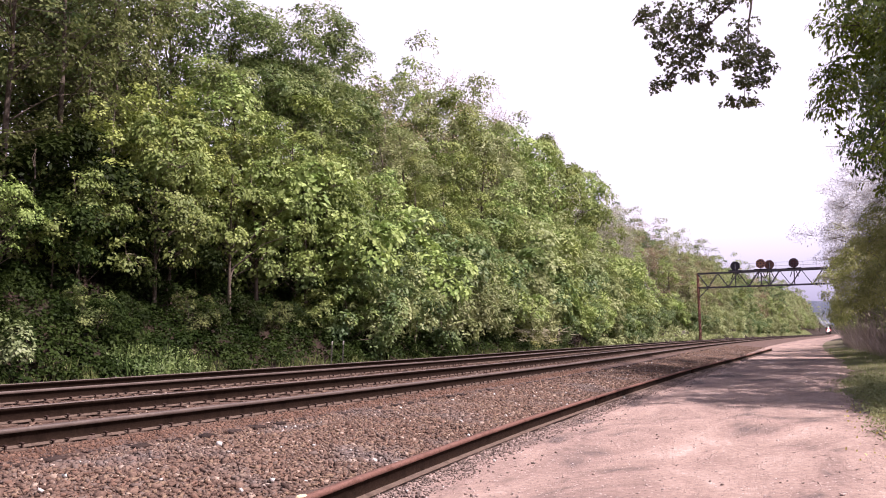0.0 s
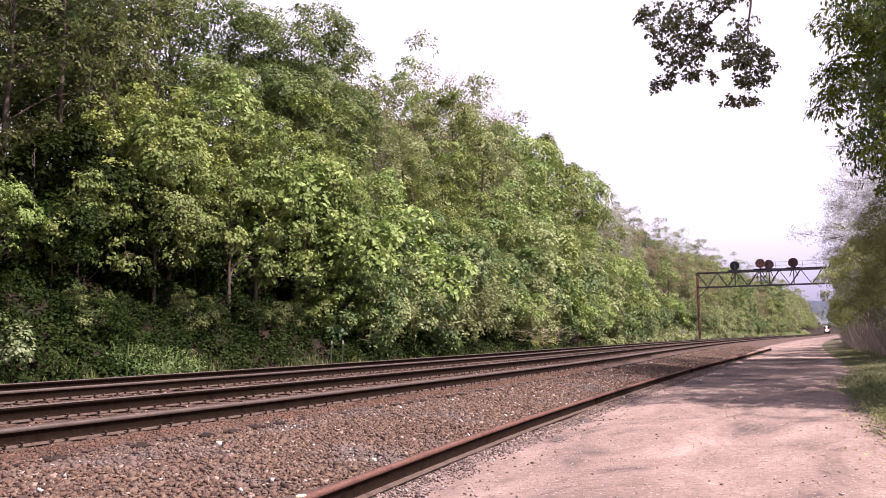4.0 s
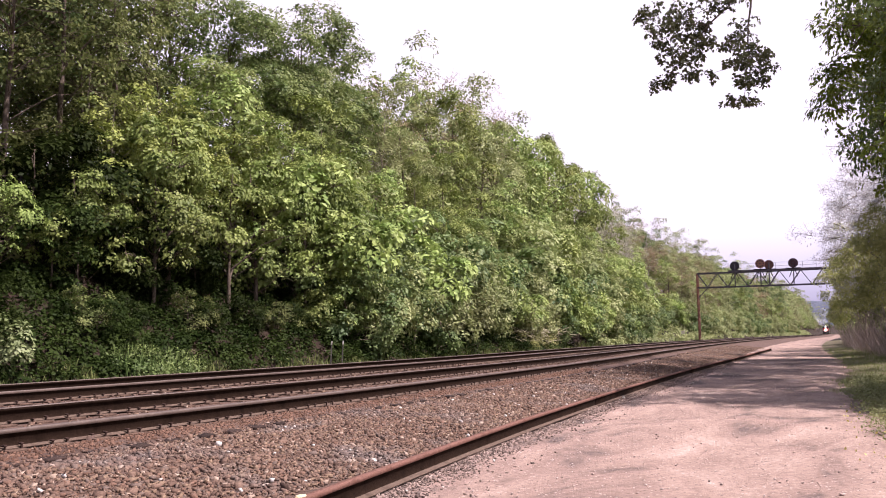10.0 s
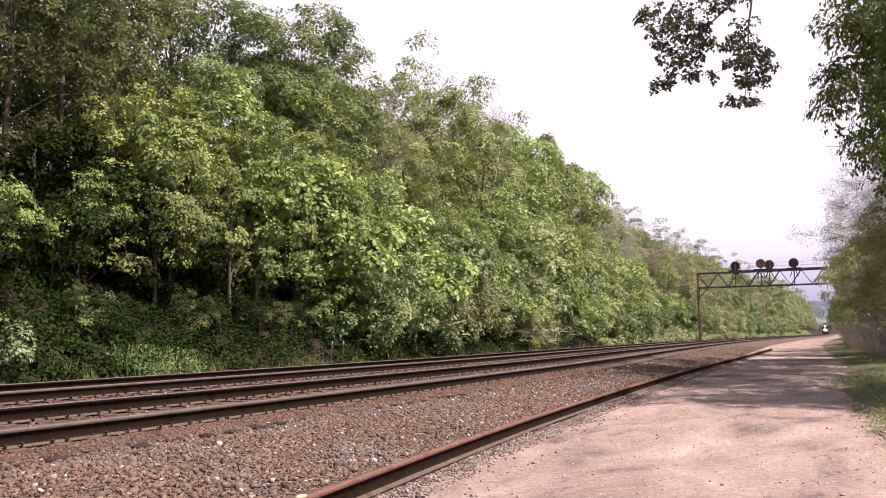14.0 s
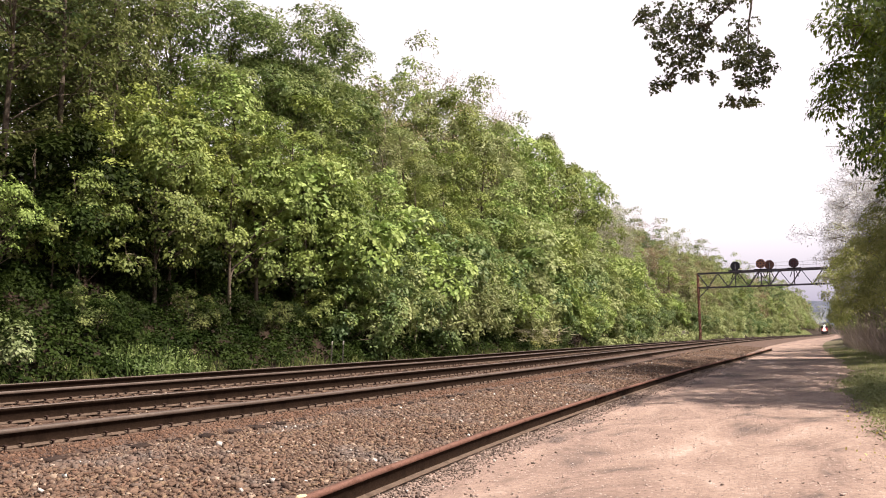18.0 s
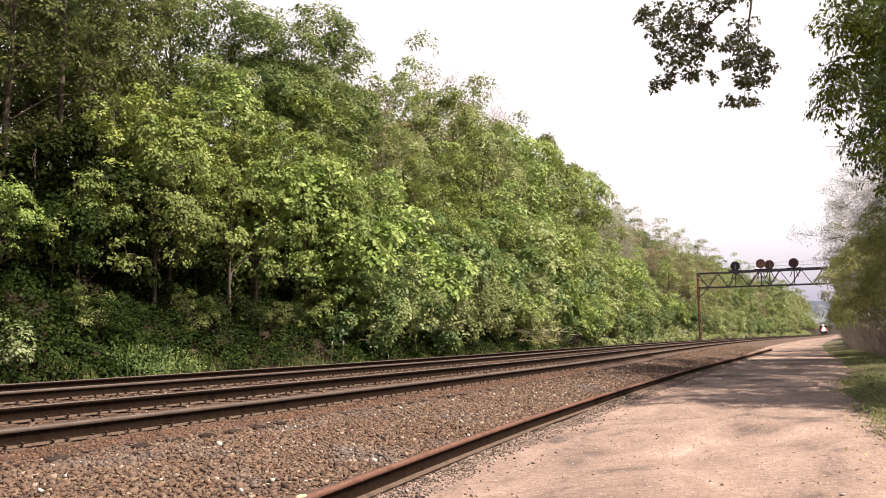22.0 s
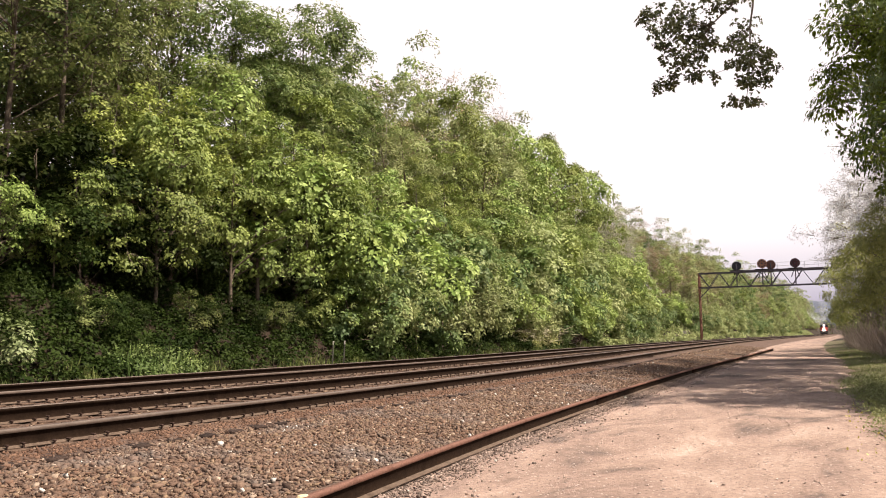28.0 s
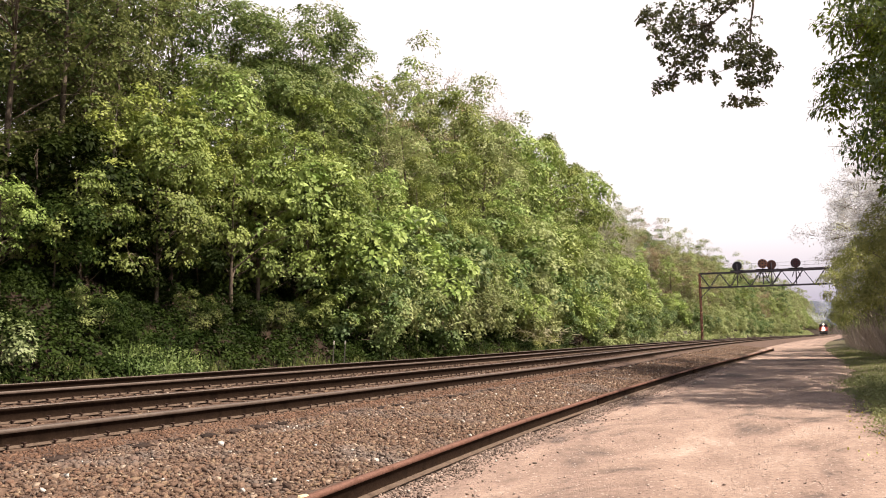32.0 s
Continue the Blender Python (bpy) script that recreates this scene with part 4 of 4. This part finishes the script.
# ---- branch that hangs into view from a tree beside the camera ----
def overhanging_tree():
    """Slender tree outside the view; its long limb carries two leafy sprays that swing in the wind."""
    rng = np.random.default_rng(5)
    root = tagged(new("overhanging_tree"), "slender tree whose leafy twigs hang over the road", "tree")
    root.matrix_basis = pose(9.6, 4.2, -0.05)
    base = np.array((9.6, 4.2, 0.0))
    limb_end = np.array((2.16, 6.0, 3.95)) - base
    trunk = [(0, 0, -0.3), (0.05, 0.1, 1.5), (-0.1, 0.25, 3.2), (-0.35, 0.4, 6.2), (-0.5, 0.6, 11.6)]
    part("trunk", raw_mesh("trunk", *tubes([(trunk, (0.19, 0.15, 0.13, 0.11, 0.07))], 9), M_BARK, True), root)
    limb = [np.array(p) - base for p in ((9.2, 4.7, 7.5), (7.0, 5.0, 8.0), (4.6, 5.5, 7.3), (3.0, 5.9, 5.5))] + [limb_end]
    part("limb", raw_mesh("limb", *tubes([(limb, (0.04, 0.03, 0.02, 0.012, 0.008))], 7), M_BARK, True), root)
    # unseen clumps added along the limb to break up its shadow
    along = limb[1] + (limb[2] - limb[1]) * rng.uniform(0, 1, (26, 1)) + rng.normal(0, 0.3, (26, 3)) + (0, 0, 0.45)
    part("leaf_clumps", leaves_mesh("leaf_clumps", *sprays(rng, along, unit(rng.normal(0, 1, along.shape)), np.full(26, 0.16), 3, 12, 0.06, 0.09)[0], 0.36, L_HANG), root, "small dark olive leaves")
    made = []
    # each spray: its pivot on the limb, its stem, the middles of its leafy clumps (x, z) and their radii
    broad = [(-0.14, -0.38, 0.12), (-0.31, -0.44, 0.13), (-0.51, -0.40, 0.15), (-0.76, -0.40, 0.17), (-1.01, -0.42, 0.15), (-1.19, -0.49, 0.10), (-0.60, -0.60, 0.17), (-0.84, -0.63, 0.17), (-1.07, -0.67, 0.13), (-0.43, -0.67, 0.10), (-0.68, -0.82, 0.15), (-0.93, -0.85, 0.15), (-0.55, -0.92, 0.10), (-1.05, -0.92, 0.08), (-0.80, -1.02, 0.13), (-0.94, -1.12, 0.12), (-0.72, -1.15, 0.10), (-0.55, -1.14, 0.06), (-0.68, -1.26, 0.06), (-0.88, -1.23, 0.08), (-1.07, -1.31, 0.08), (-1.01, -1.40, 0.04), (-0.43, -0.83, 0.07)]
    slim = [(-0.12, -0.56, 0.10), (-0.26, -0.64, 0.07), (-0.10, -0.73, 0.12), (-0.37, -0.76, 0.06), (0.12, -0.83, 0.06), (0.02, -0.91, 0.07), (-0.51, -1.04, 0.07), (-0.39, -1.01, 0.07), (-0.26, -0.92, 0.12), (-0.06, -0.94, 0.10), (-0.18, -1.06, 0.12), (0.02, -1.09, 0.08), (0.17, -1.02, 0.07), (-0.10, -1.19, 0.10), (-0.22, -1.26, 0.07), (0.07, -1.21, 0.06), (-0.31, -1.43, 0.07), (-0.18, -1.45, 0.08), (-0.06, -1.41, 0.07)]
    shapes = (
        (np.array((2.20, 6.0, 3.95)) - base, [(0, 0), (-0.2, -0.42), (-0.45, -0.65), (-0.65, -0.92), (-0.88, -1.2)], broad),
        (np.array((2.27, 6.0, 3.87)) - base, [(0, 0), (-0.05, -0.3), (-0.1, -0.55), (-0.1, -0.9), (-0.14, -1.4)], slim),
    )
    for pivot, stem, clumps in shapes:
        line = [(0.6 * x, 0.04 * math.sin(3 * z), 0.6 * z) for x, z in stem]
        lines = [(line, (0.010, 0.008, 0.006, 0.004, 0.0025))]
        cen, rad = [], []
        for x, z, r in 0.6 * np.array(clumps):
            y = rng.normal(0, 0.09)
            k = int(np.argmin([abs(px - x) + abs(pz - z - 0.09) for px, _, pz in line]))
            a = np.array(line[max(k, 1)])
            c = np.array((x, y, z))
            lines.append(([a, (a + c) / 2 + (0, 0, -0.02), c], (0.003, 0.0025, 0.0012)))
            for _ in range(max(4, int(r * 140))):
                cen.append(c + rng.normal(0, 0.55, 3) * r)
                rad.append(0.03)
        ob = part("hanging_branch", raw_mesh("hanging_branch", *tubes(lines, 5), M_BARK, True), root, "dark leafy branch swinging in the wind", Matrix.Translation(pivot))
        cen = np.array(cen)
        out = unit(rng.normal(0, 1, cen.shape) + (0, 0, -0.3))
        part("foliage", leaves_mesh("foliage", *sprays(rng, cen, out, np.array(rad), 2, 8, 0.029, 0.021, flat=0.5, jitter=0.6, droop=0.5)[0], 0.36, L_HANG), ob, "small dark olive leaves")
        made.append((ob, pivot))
    return root, made


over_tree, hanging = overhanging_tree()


# ---- track details ----
def stones(name, rng, xyz, size, mat, label, flat=0.85):
    """Angular broken stones, each a jittered block."""
    n = len(xyz)
    cube = np.array([(x, y, z) for x in (-1, 1) for y in (-1, 1) for z in (-1, 1)], float) * 0.5
    v = cube[None] * rng.uniform(0.5, 1.25, (n, 1, 3)) + rng.normal(0, 0.17, (n, 8, 3))
    v *= size[:, None, None] * (1, 1, flat)
    a, b = rng.uniform(0, 2 * math.pi, n), rng.normal(0, 0.8, n)
    ca, sa, cb, sb = np.cos(a)[:, None], np.sin(a)[:, None], np.cos(b)[:, None], np.sin(b)[:, None]
    y, z = v[..., 1] * cb - v[..., 2] * sb, v[..., 1] * sb + v[..., 2] * cb
    v = np.stack([v[..., 0] * ca - y * sa, v[..., 0] * sa + y * ca, z], -1) + xyz[:, None]
    faces = np.array([(0, 1, 3, 2), (4, 6, 7, 5), (0, 4, 5, 1), (2, 3, 7, 6), (0, 2, 6, 4), (1, 5, 7, 3)])
    f = (np.arange(n)[:, None, None] * 8 + faces[None]).reshape(-1, 4)
    return tagged(new(name, raw_mesh(name, v.reshape(-1, 3), f, mat)), label, "stones", kind="stuff")


def scatter(rng, n, s0, s1, o0, o1, height, power=1.0):
    s = s0 + (s1 - s0) * rng.uniform(0, 1, n) ** power
    o = rng.uniform(o0, o1, n) if not callable(o0) else np.array([o0(v) for v in s]) + rng.uniform(0, o1, n)
    x, y = spot(s, o)
    return np.stack([x, y, np.array([height(a, b) for a, b in zip(s, o)])], 1), s


M_RUSTGRIT = surface("rust_stained_grit", [(0.105, 0.056, 0.036), (0.165, 0.098, 0.066)], 3.0, bump=0.2, per_island=0.35)
stone_rng = np.random.default_rng(3)
p1, s1 = scatter(stone_rng, 40000, 2.2, 15, 0.56, 3.0, bed_z)
p2, s2 = scatter(stone_rng, 22000, 15, 46, 0.60, 2.85, bed_z, 1.6)
p4, s4 = scatter(stone_rng, 13000, 46, 84, 0.5, 3.6, bed_z, 1.3)
p3, s3 = scatter(stone_rng, 12000, 2.2, 30, -7.0, 0.2, bed_z, 1.3)
pts = np.concatenate([p1, p2, p3, p4])
pts[:, 2] += stone_rng.uniform(-0.012, 0.012, len(pts)) * (np.arange(len(pts)) < len(p1) + len(p2))
stones("ballast_stones", stone_rng, pts, 0.031 * np.exp(stone_rng.normal(0, 0.28, len(pts))) * np.concatenate([np.ones(len(p1)), 1.15 * np.ones(len(p2)), 1.1 * np.ones(len(p3)), 1.5 * np.ones(len(p4))]), M_STONE,
       "angular reddish-brown crushed stone between track and road", 0.5)
pts, _ = scatter(stone_rng, 8000, 2.2, 26, 0.11, 0.52, bed_z, 1.2)
stones("ballast_grit", stone_rng, pts, 0.024 * stone_rng.uniform(0.4, 1.4, len(pts)), M_RUSTGRIT, "rust-stained fine ballast along the rail")
pts, _ = scatter(stone_rng, 130, 3, 34, 0.7, 3.9, lambda s, o: max(bed_z(s, o), path_z(s, o)) + 0.02, 1.5)
stones("white_stones", stone_rng, pts, 0.029 * stone_rng.uniform(0.5, 1.4, len(pts)), M_PALE, "scattered whitish stones among the ballast")
M_GREYSTONE = surface("grey_gravel", [(0.14, 0.102, 0.082), (0.24, 0.178, 0.145), (0.185, 0.136, 0.112)], 3.0, bump=0.3, per_island=0.6)
pts = np.concatenate([scatter(stone_rng, n, 2.5, 40, lambda s: lie(s) + 0.07, w, lambda s, o: max(bed_z(s, o), path_z(s, o)) + 0.004, 1.5)[0] for n, w in ((5500, 0.2), (4500, 0.4), (800, 0.8))])
stones("gravel_margin", stone_rng, pts, 0.020 * stone_rng.uniform(0.4, 1.5, len(pts)), M_GREYSTONE, "greyish gravel along the abandoned rail", 0.5)
M_PEBBLE = surface("road_pebble", [(0.32, 0.24, 0.20), (0.46, 0.36, 0.31)], 5, bump=0.2, per_island=0.3)
pts, _ = scatter(stone_rng, 2600, 3.0, 40, 3.2, 7.8, lambda s, o: path_z(s, o) + 0.002, 1.5)
stones("road_pebbles", stone_rng, pts, 0.013 * stone_rng.uniform(0.4, 1.7, len(pts)) ** 1.5, M_PEBBLE, "small pebbles and grit on the dirt road", 0.35)

tie_me = box_mesh("tie", (2.86, 0.225, 0.18), M_TIE, 0.012)
plate_bm = bmesh.new()
add_box(plate_bm, (0.36, 0.235, 0.024), (0, 0, 0.012), 0.004)
plate_me = bm_mesh("tie_plate", plate_bm, M_PLATE)
spike_bm = bmesh.new()
add_box(spike_bm, (0.016, 0.016, 0.05), (0, 0, 0.025))
add_box(spike_bm, (0.05, 0.034, 0.016), (-0.010, 0, 0.052), 0.004)
spike_me = bm_mesh("spike", spike_bm, M_SPIKE)
tie_rng = random.Random(4)
for tr, k in ((tracks[0], 0), (tracks[1], 2)):
    (o1, h1), (o2, h2) = HEADS[k:k + 2]
    s = -3.0
    while s < 62:
        x, y = spot(s, (o1 + o2) / 2 + tie_rng.uniform(-0.09, 0.03))
        slope = math.degrees(math.atan2(h1 - h2, o1 - o2))
        turn = heading(s) + tie_rng.uniform(-0.8, 0.8)
        z = (h1 + h2) / 2 - RAIL_H - 0.02 - 0.09
        m = pose(x, y, z, 0, 0, turn) @ pose(0, 0, 0, 0, -slope, 0)
        part("tie", tie_me, tr, "", m)
        if s < 40:
            for o, h, near in ((o1, h1, True), (o2, h2, False)):
                x, y = spot(s, o)
                part("tie_plate", plate_me, tr, "", pose(x, y, h - RAIL_H - 0.0235, 0, 0, turn))
                for side in (1, -1):
                    for e in (-0.088, 0.088):
                        if (side > 0 or s < 14) and (k == 0 or s < 26):
                            x, y = spot(s + e, o + side * 0.086)
                            part("spike", spike_me, tr, "", pose(x, y, h - RAIL_H - 0.022 + tie_rng.uniform(0, 0.018), 0, tie_rng.uniform(-6, 6), turn + (0 if side > 0 else 180)))
        s += 0.5018 * tie_rng.uniform(0.93, 1.07)


# ---- weeds, grass, brush ----
def blades(name, rng, xyz, length, mat, label, lean=0.35, width=0.05, category="grass"):
    n = len(xyz)
    tip = unit(np.stack([rng.normal(0, lean, n), rng.normal(0, lean, n), np.ones(n)], 1))
    nrm = unit(np.stack([rng.normal(0, 1, n), rng.normal(0, 1, n), np.full(n, 0.25)], 1))
    return tagged(new(name, leaves_mesh(name, xyz, tip, nrm, length, width, mat)), label, category, kind="stuff")


weed_rng = np.random.default_rng(8)
pts, ss = scatter(weed_rng, 11000, 9, 80, -9.6, -8.2, lambda s, o: ground_z(s, o) - 0.03, 1.3)
blades("trackside_grass", weed_rng, pts, weed_rng.uniform(0.05, 0.34, len(pts)) * (1 + 0.6 * np.sin(ss * 2.1) * np.sin(ss * 0.77)), M_GRASS, "tall weedy grass along the far edge of the tracks")
pts, ss = scatter(weed_rng, 450, 15.8, 18.6, -10.0, -8.9, lambda s, o: ground_z(s, o) - 0.03)
blades("bright_grass", weed_rng, pts, weed_rng.uniform(0.15, 0.62, len(pts)), L_CANOPY, "bright green tall grass at the foot of the bank", 0.3, 0.04)
pts, ss = scatter(weed_rng, 24000, 12, 75, lambda s: road_edge(s) - 0.35 + 0.25 * math.sin(s * 1.7), 4.0, lambda s, o: ground_z(s, o) - 0.05, 1.3)
blades("verge_grass", weed_rng, pts, weed_rng.uniform(0.03, 0.16, len(pts)), M_GRASS, "short grass verge beside the dirt road", 0.6, 0.03)
pts, ss = scatter(weed_rng, 20000, 16.5, 60, lambda s: road_edge(s) - 0.55 + 0.45 * math.sin(s * 2.3) + 0.3 * math.sin(s * 5.1), 3.2, lambda s, o: ground_z(s, o) - 0.05, 1.2)
blades("dense_grass", weed_rng, pts, weed_rng.uniform(0.03, 0.12, len(pts)), M_GRASS, "thick short grass in the shade beside the road", 0.6, 0.05)
pts, ss = scatter(weed_rng, 9000, 4.5, 18, lambda s: road_edge(s) - 0.3 + 0.2 * math.sin(s * 2.9), 2.5, lambda s, o: ground_z(s, o) - 0.04)
blades("dry_grass", weed_rng, pts, weed_rng.uniform(0.05, 0.16, len(pts)), L_STRAW, "dry trampled grass and stems on the verge", 1.6, 0.06)
pts, ss = scatter(weed_rng, 6500, 40, 84, 9.9, 13.0, lambda s, o: ground_z(s, o) - 0.03)
blades("dry_brush", weed_rng, pts, 0.3 + 2.5 * weed_rng.uniform(0, 1, len(pts)) ** 2.4, L_BROWN, "thicket of brown leafless stems beside the road", 0.38, 0.006, "brush")
pts, ss = scatter(weed_rng, 150, 9, 17, 7.1, 8.6, lambda s, o: ground_z(s, o) + 0.06)
M_FLOWER = leaf_material("yellow_petals", (0.55, 0.46, 0.10), (0.68, 0.60, 0.22), 0.3)
blades("yellow_flowers", weed_rng, pts, weed_rng.uniform(0.02, 0.045, len(pts)), M_FLOWER, "small yellow wildflowers in the verge", 1.2, 0.45, "flowers")
# litter darkened with the earth under it, as tree shade
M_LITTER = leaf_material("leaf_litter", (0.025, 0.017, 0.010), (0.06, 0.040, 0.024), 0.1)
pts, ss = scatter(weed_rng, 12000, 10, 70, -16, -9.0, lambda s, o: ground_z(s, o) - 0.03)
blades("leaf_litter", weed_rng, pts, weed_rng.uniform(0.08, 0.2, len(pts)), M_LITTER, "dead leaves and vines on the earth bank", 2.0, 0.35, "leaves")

def undergrowth(name, rng, pts, radius, mat, label, leaf=0.13):
    """Low leafy clumps spread over the ground."""
    out = np.tile((0.55, -0.25, 0.55), (len(pts), 1))
    return tagged(new(name, leaves_mesh(name, *sprays(rng, pts, out, radius, 6, 10, leaf, 0.22)[0], 0.32, mat)), label, "undergrowth", kind="stuff")


# undergrowth in the darkened leaf colour, in place of tree shade
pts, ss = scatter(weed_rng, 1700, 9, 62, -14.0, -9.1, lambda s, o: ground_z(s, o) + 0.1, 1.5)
undergrowth("undergrowth", weed_rng, pts, weed_rng.uniform(0.2, 0.5, len(pts)), L_DARK, "dark leafy undergrowth on the bank, shade painted into its leaves", 0.12)
pts, ss = scatter(weed_rng, 380, 11, 26, 7.45, 9.4, lambda s, o: ground_z(s, o) + 0.02)
undergrowth("verge_weeds", weed_rng, pts, weed_rng.uniform(0.1, 0.3, len(pts)), L_OLIVE, "low yellowish weeds on the road verge", 0.045)
pts, ss = scatter(weed_rng, 800, 70, 520, -12.8, -8.9, lambda s, o: ground_z(s, o) + 0.1, 1.2)
undergrowth("far_undergrowth", weed_rng, pts, weed_rng.uniform(0.5, 1.2, len(pts)), L_OLIVE, "green undergrowth along the far tracks", 0.3)
pts, ss = scatter(weed_rng, 30, 15.8, 18.6, -9.9, -8.9, lambda s, o: ground_z(s, o) + 0.15)
undergrowth("bright_weeds", weed_rng, pts, weed_rng.uniform(0.2, 0.5, len(pts)), L_CANOPY, "bright green weeds at the foot of the bank", 0.09)
corner = (tree("bush", 41, 1.7, 0.95, L_CORNER, M_BARK, "small bush with pale green-white leaves beside the track", 14, 10, 10, 0.13, 0.4, 0.2, 0.02, trunk_r=0.03, category="bush", arms=3), 1.7)
plant(corner, 12.3, -9.3, 0.85, 1.0, 0.1, 0)
M_TWIG = surface("bleached_twigs", [(0.27, 0.25, 0.15), (0.42, 0.39, 0.25)], 4, bump=0.2)
pile_rng = np.random.default_rng(12)
x0, y0 = spot(55, -9.9)
lines = []
for k in range(150):
    a = np.array((x0, y0, ground_z(55, -9.9))) + np.array((*(DIR * pile_rng.normal(0, 2.4)), 0.0)) + pile_rng.normal(0, 0.4, 3) * (1, 1, 0) + (0, 0, pile_rng.uniform(0, 1.0))
    d = np.array((*(DIR * pile_rng.choice((-1, 1))), pile_rng.uniform(-0.1, 0.35))) + pile_rng.normal(0, 0.3, 3) * (1, 1, 0.3)
    lines.append(([a, a + d * 0.8, a + d * 1.7 + (0, 0, -0.1)], (0.03, 0.02, 0.008)))
tagged(new("brush_pile", raw_mesh("brush_pile", *tubes(lines, 4), M_TWIG)), "heap of bleached cut branches below the bank", "brush pile", kind="stuff")

pts, _ = scatter(pile_rng, 60, 51.5, 58.5, -10.6, -9.2, lambda s, o: ground_z(s, o) + pile_rng.uniform(0.1, 0.8))
undergrowth("brush_leaves", pile_rng, pts, pile_rng.uniform(0.2, 0.4, len(pts)), L_HEDGE, "pale wilting leaves over the cut branches", 0.10)

M_STAKE = surface("grey_stake", [(0.07, 0.065, 0.055), (0.12, 0.11, 0.095)], 8, bump=0.3)
for s, o in ((25.3, -8.95), (26.1, -8.95)):
    x, y = spot(s, o)
    st = tagged(new("marker_stake"), "thin grey marker stake with a white top", "stake", "marker stakes")
    st.matrix_basis = pose(x, y, ground_z(s, o), 0, 3)
    part("post", box_mesh("post", (0.04, 0.04, 0.95), M_STAKE, 0.006, (0, 0, 0.35)), st)
    part("cap", box_mesh("cap", (0.048, 0.048, 0.13), M_PALE, 0.006, (0, 0, 0.88)), st, "white-painted top")


x, y = spot(122, -9.6)
mk = tagged(new("trackside_marker"), "small white trackside marker on a post", "marker")
mk.matrix_basis = pose(x, y, ground_z(122, -9.6), 0, 0, heading(122))
part("post", box_mesh("post", (0.08, 0.08, 1.2), M_STAKE, 0.008, (0, 0, 0.5)), mk)
part("plate", box_mesh("plate", (0.5, 0.04, 0.4), M_PALE, 0.01, (0, -0.06, 0.95)), mk, "white plate")


# ---- distance ----
def far_hill():
    """A long wooded ridge that closes the view beyond the bend."""
    vs, n = [], 60
    for i in range(n):
        a = i / (n - 1)
        x0, y0 = spot(1300 + 100 * math.sin(a * 9), -520 + 1400 * a)
        top = 49 + 12 * noise.noise((a * 5, 0.3, 0)) + 7 * noise.noise((a * 40, 0.7, 0))
        for d, z in ((-90, -2), (-40, top * 0.62), (0, top), (60, top * 0.8), (140, -2)):
            vs.append((x0 + d * DIR[0], y0 + d * DIR[1], z + (4 * noise.noise((a * 90, d * 0.05, 0)) if z > 0 else 0)))
    qs = [(i * 5 + j, i * 5 + j + 1, (i + 1) * 5 + j + 1, (i + 1) * 5 + j) for i in range(n - 1) for j in range(4)]
    return tagged(new("wooded_hill", raw_mesh("wooded_hill", vs, qs, M_HILL)), "hazy blue-green wooded ridge in the distance", "hill", kind="structure")


# the haze of distance is mixed into the woods' colour
M_HILL = surface("woods_painted_hazy", [(0.07, 0.08, 0.105), (0.105, 0.115, 0.145), (0.085, 0.10, 0.122)], 0.05, bump=0.0, fine=0.4)
far_hill()


# ---- things that move ----
def motions():
    rows = []
    for t in (0.0, 4.0, 8.0, 12.0, 16.0, 20.0, 24.0, 28.0, 32.0):
        s = 545 - (545 - 360) * t / 32.0
        x, y = spot(s, -0.753)
        rows.append((t, pose(x, y, 0.53, 0, 0, heading(s))))
    walk(loco, rows)
    walk(smoke, rows)
    wind = random.Random(2)
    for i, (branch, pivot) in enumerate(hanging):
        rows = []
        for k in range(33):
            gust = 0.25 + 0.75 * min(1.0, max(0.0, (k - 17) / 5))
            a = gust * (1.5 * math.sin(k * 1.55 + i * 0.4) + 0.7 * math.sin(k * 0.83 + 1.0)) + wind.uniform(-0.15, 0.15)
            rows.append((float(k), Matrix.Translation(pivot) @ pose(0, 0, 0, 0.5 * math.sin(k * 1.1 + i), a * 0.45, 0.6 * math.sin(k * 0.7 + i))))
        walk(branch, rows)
    for i, thing in enumerate(swaying):
        rows = []
        for k in range(0, 33, 2):
            a = (0.12 + 0.14 * min(1.0, max(0.0, (k - 14) / 8))) * math.sin(k * 0.9 + i * 1.3)
            rows.append((float(k), pose(0, 0, 0, a * 0.6, a, 0.5 * a)))
        for child in thing.children:
            if child.name.startswith("crown"):
                walk(child, rows)


motions()
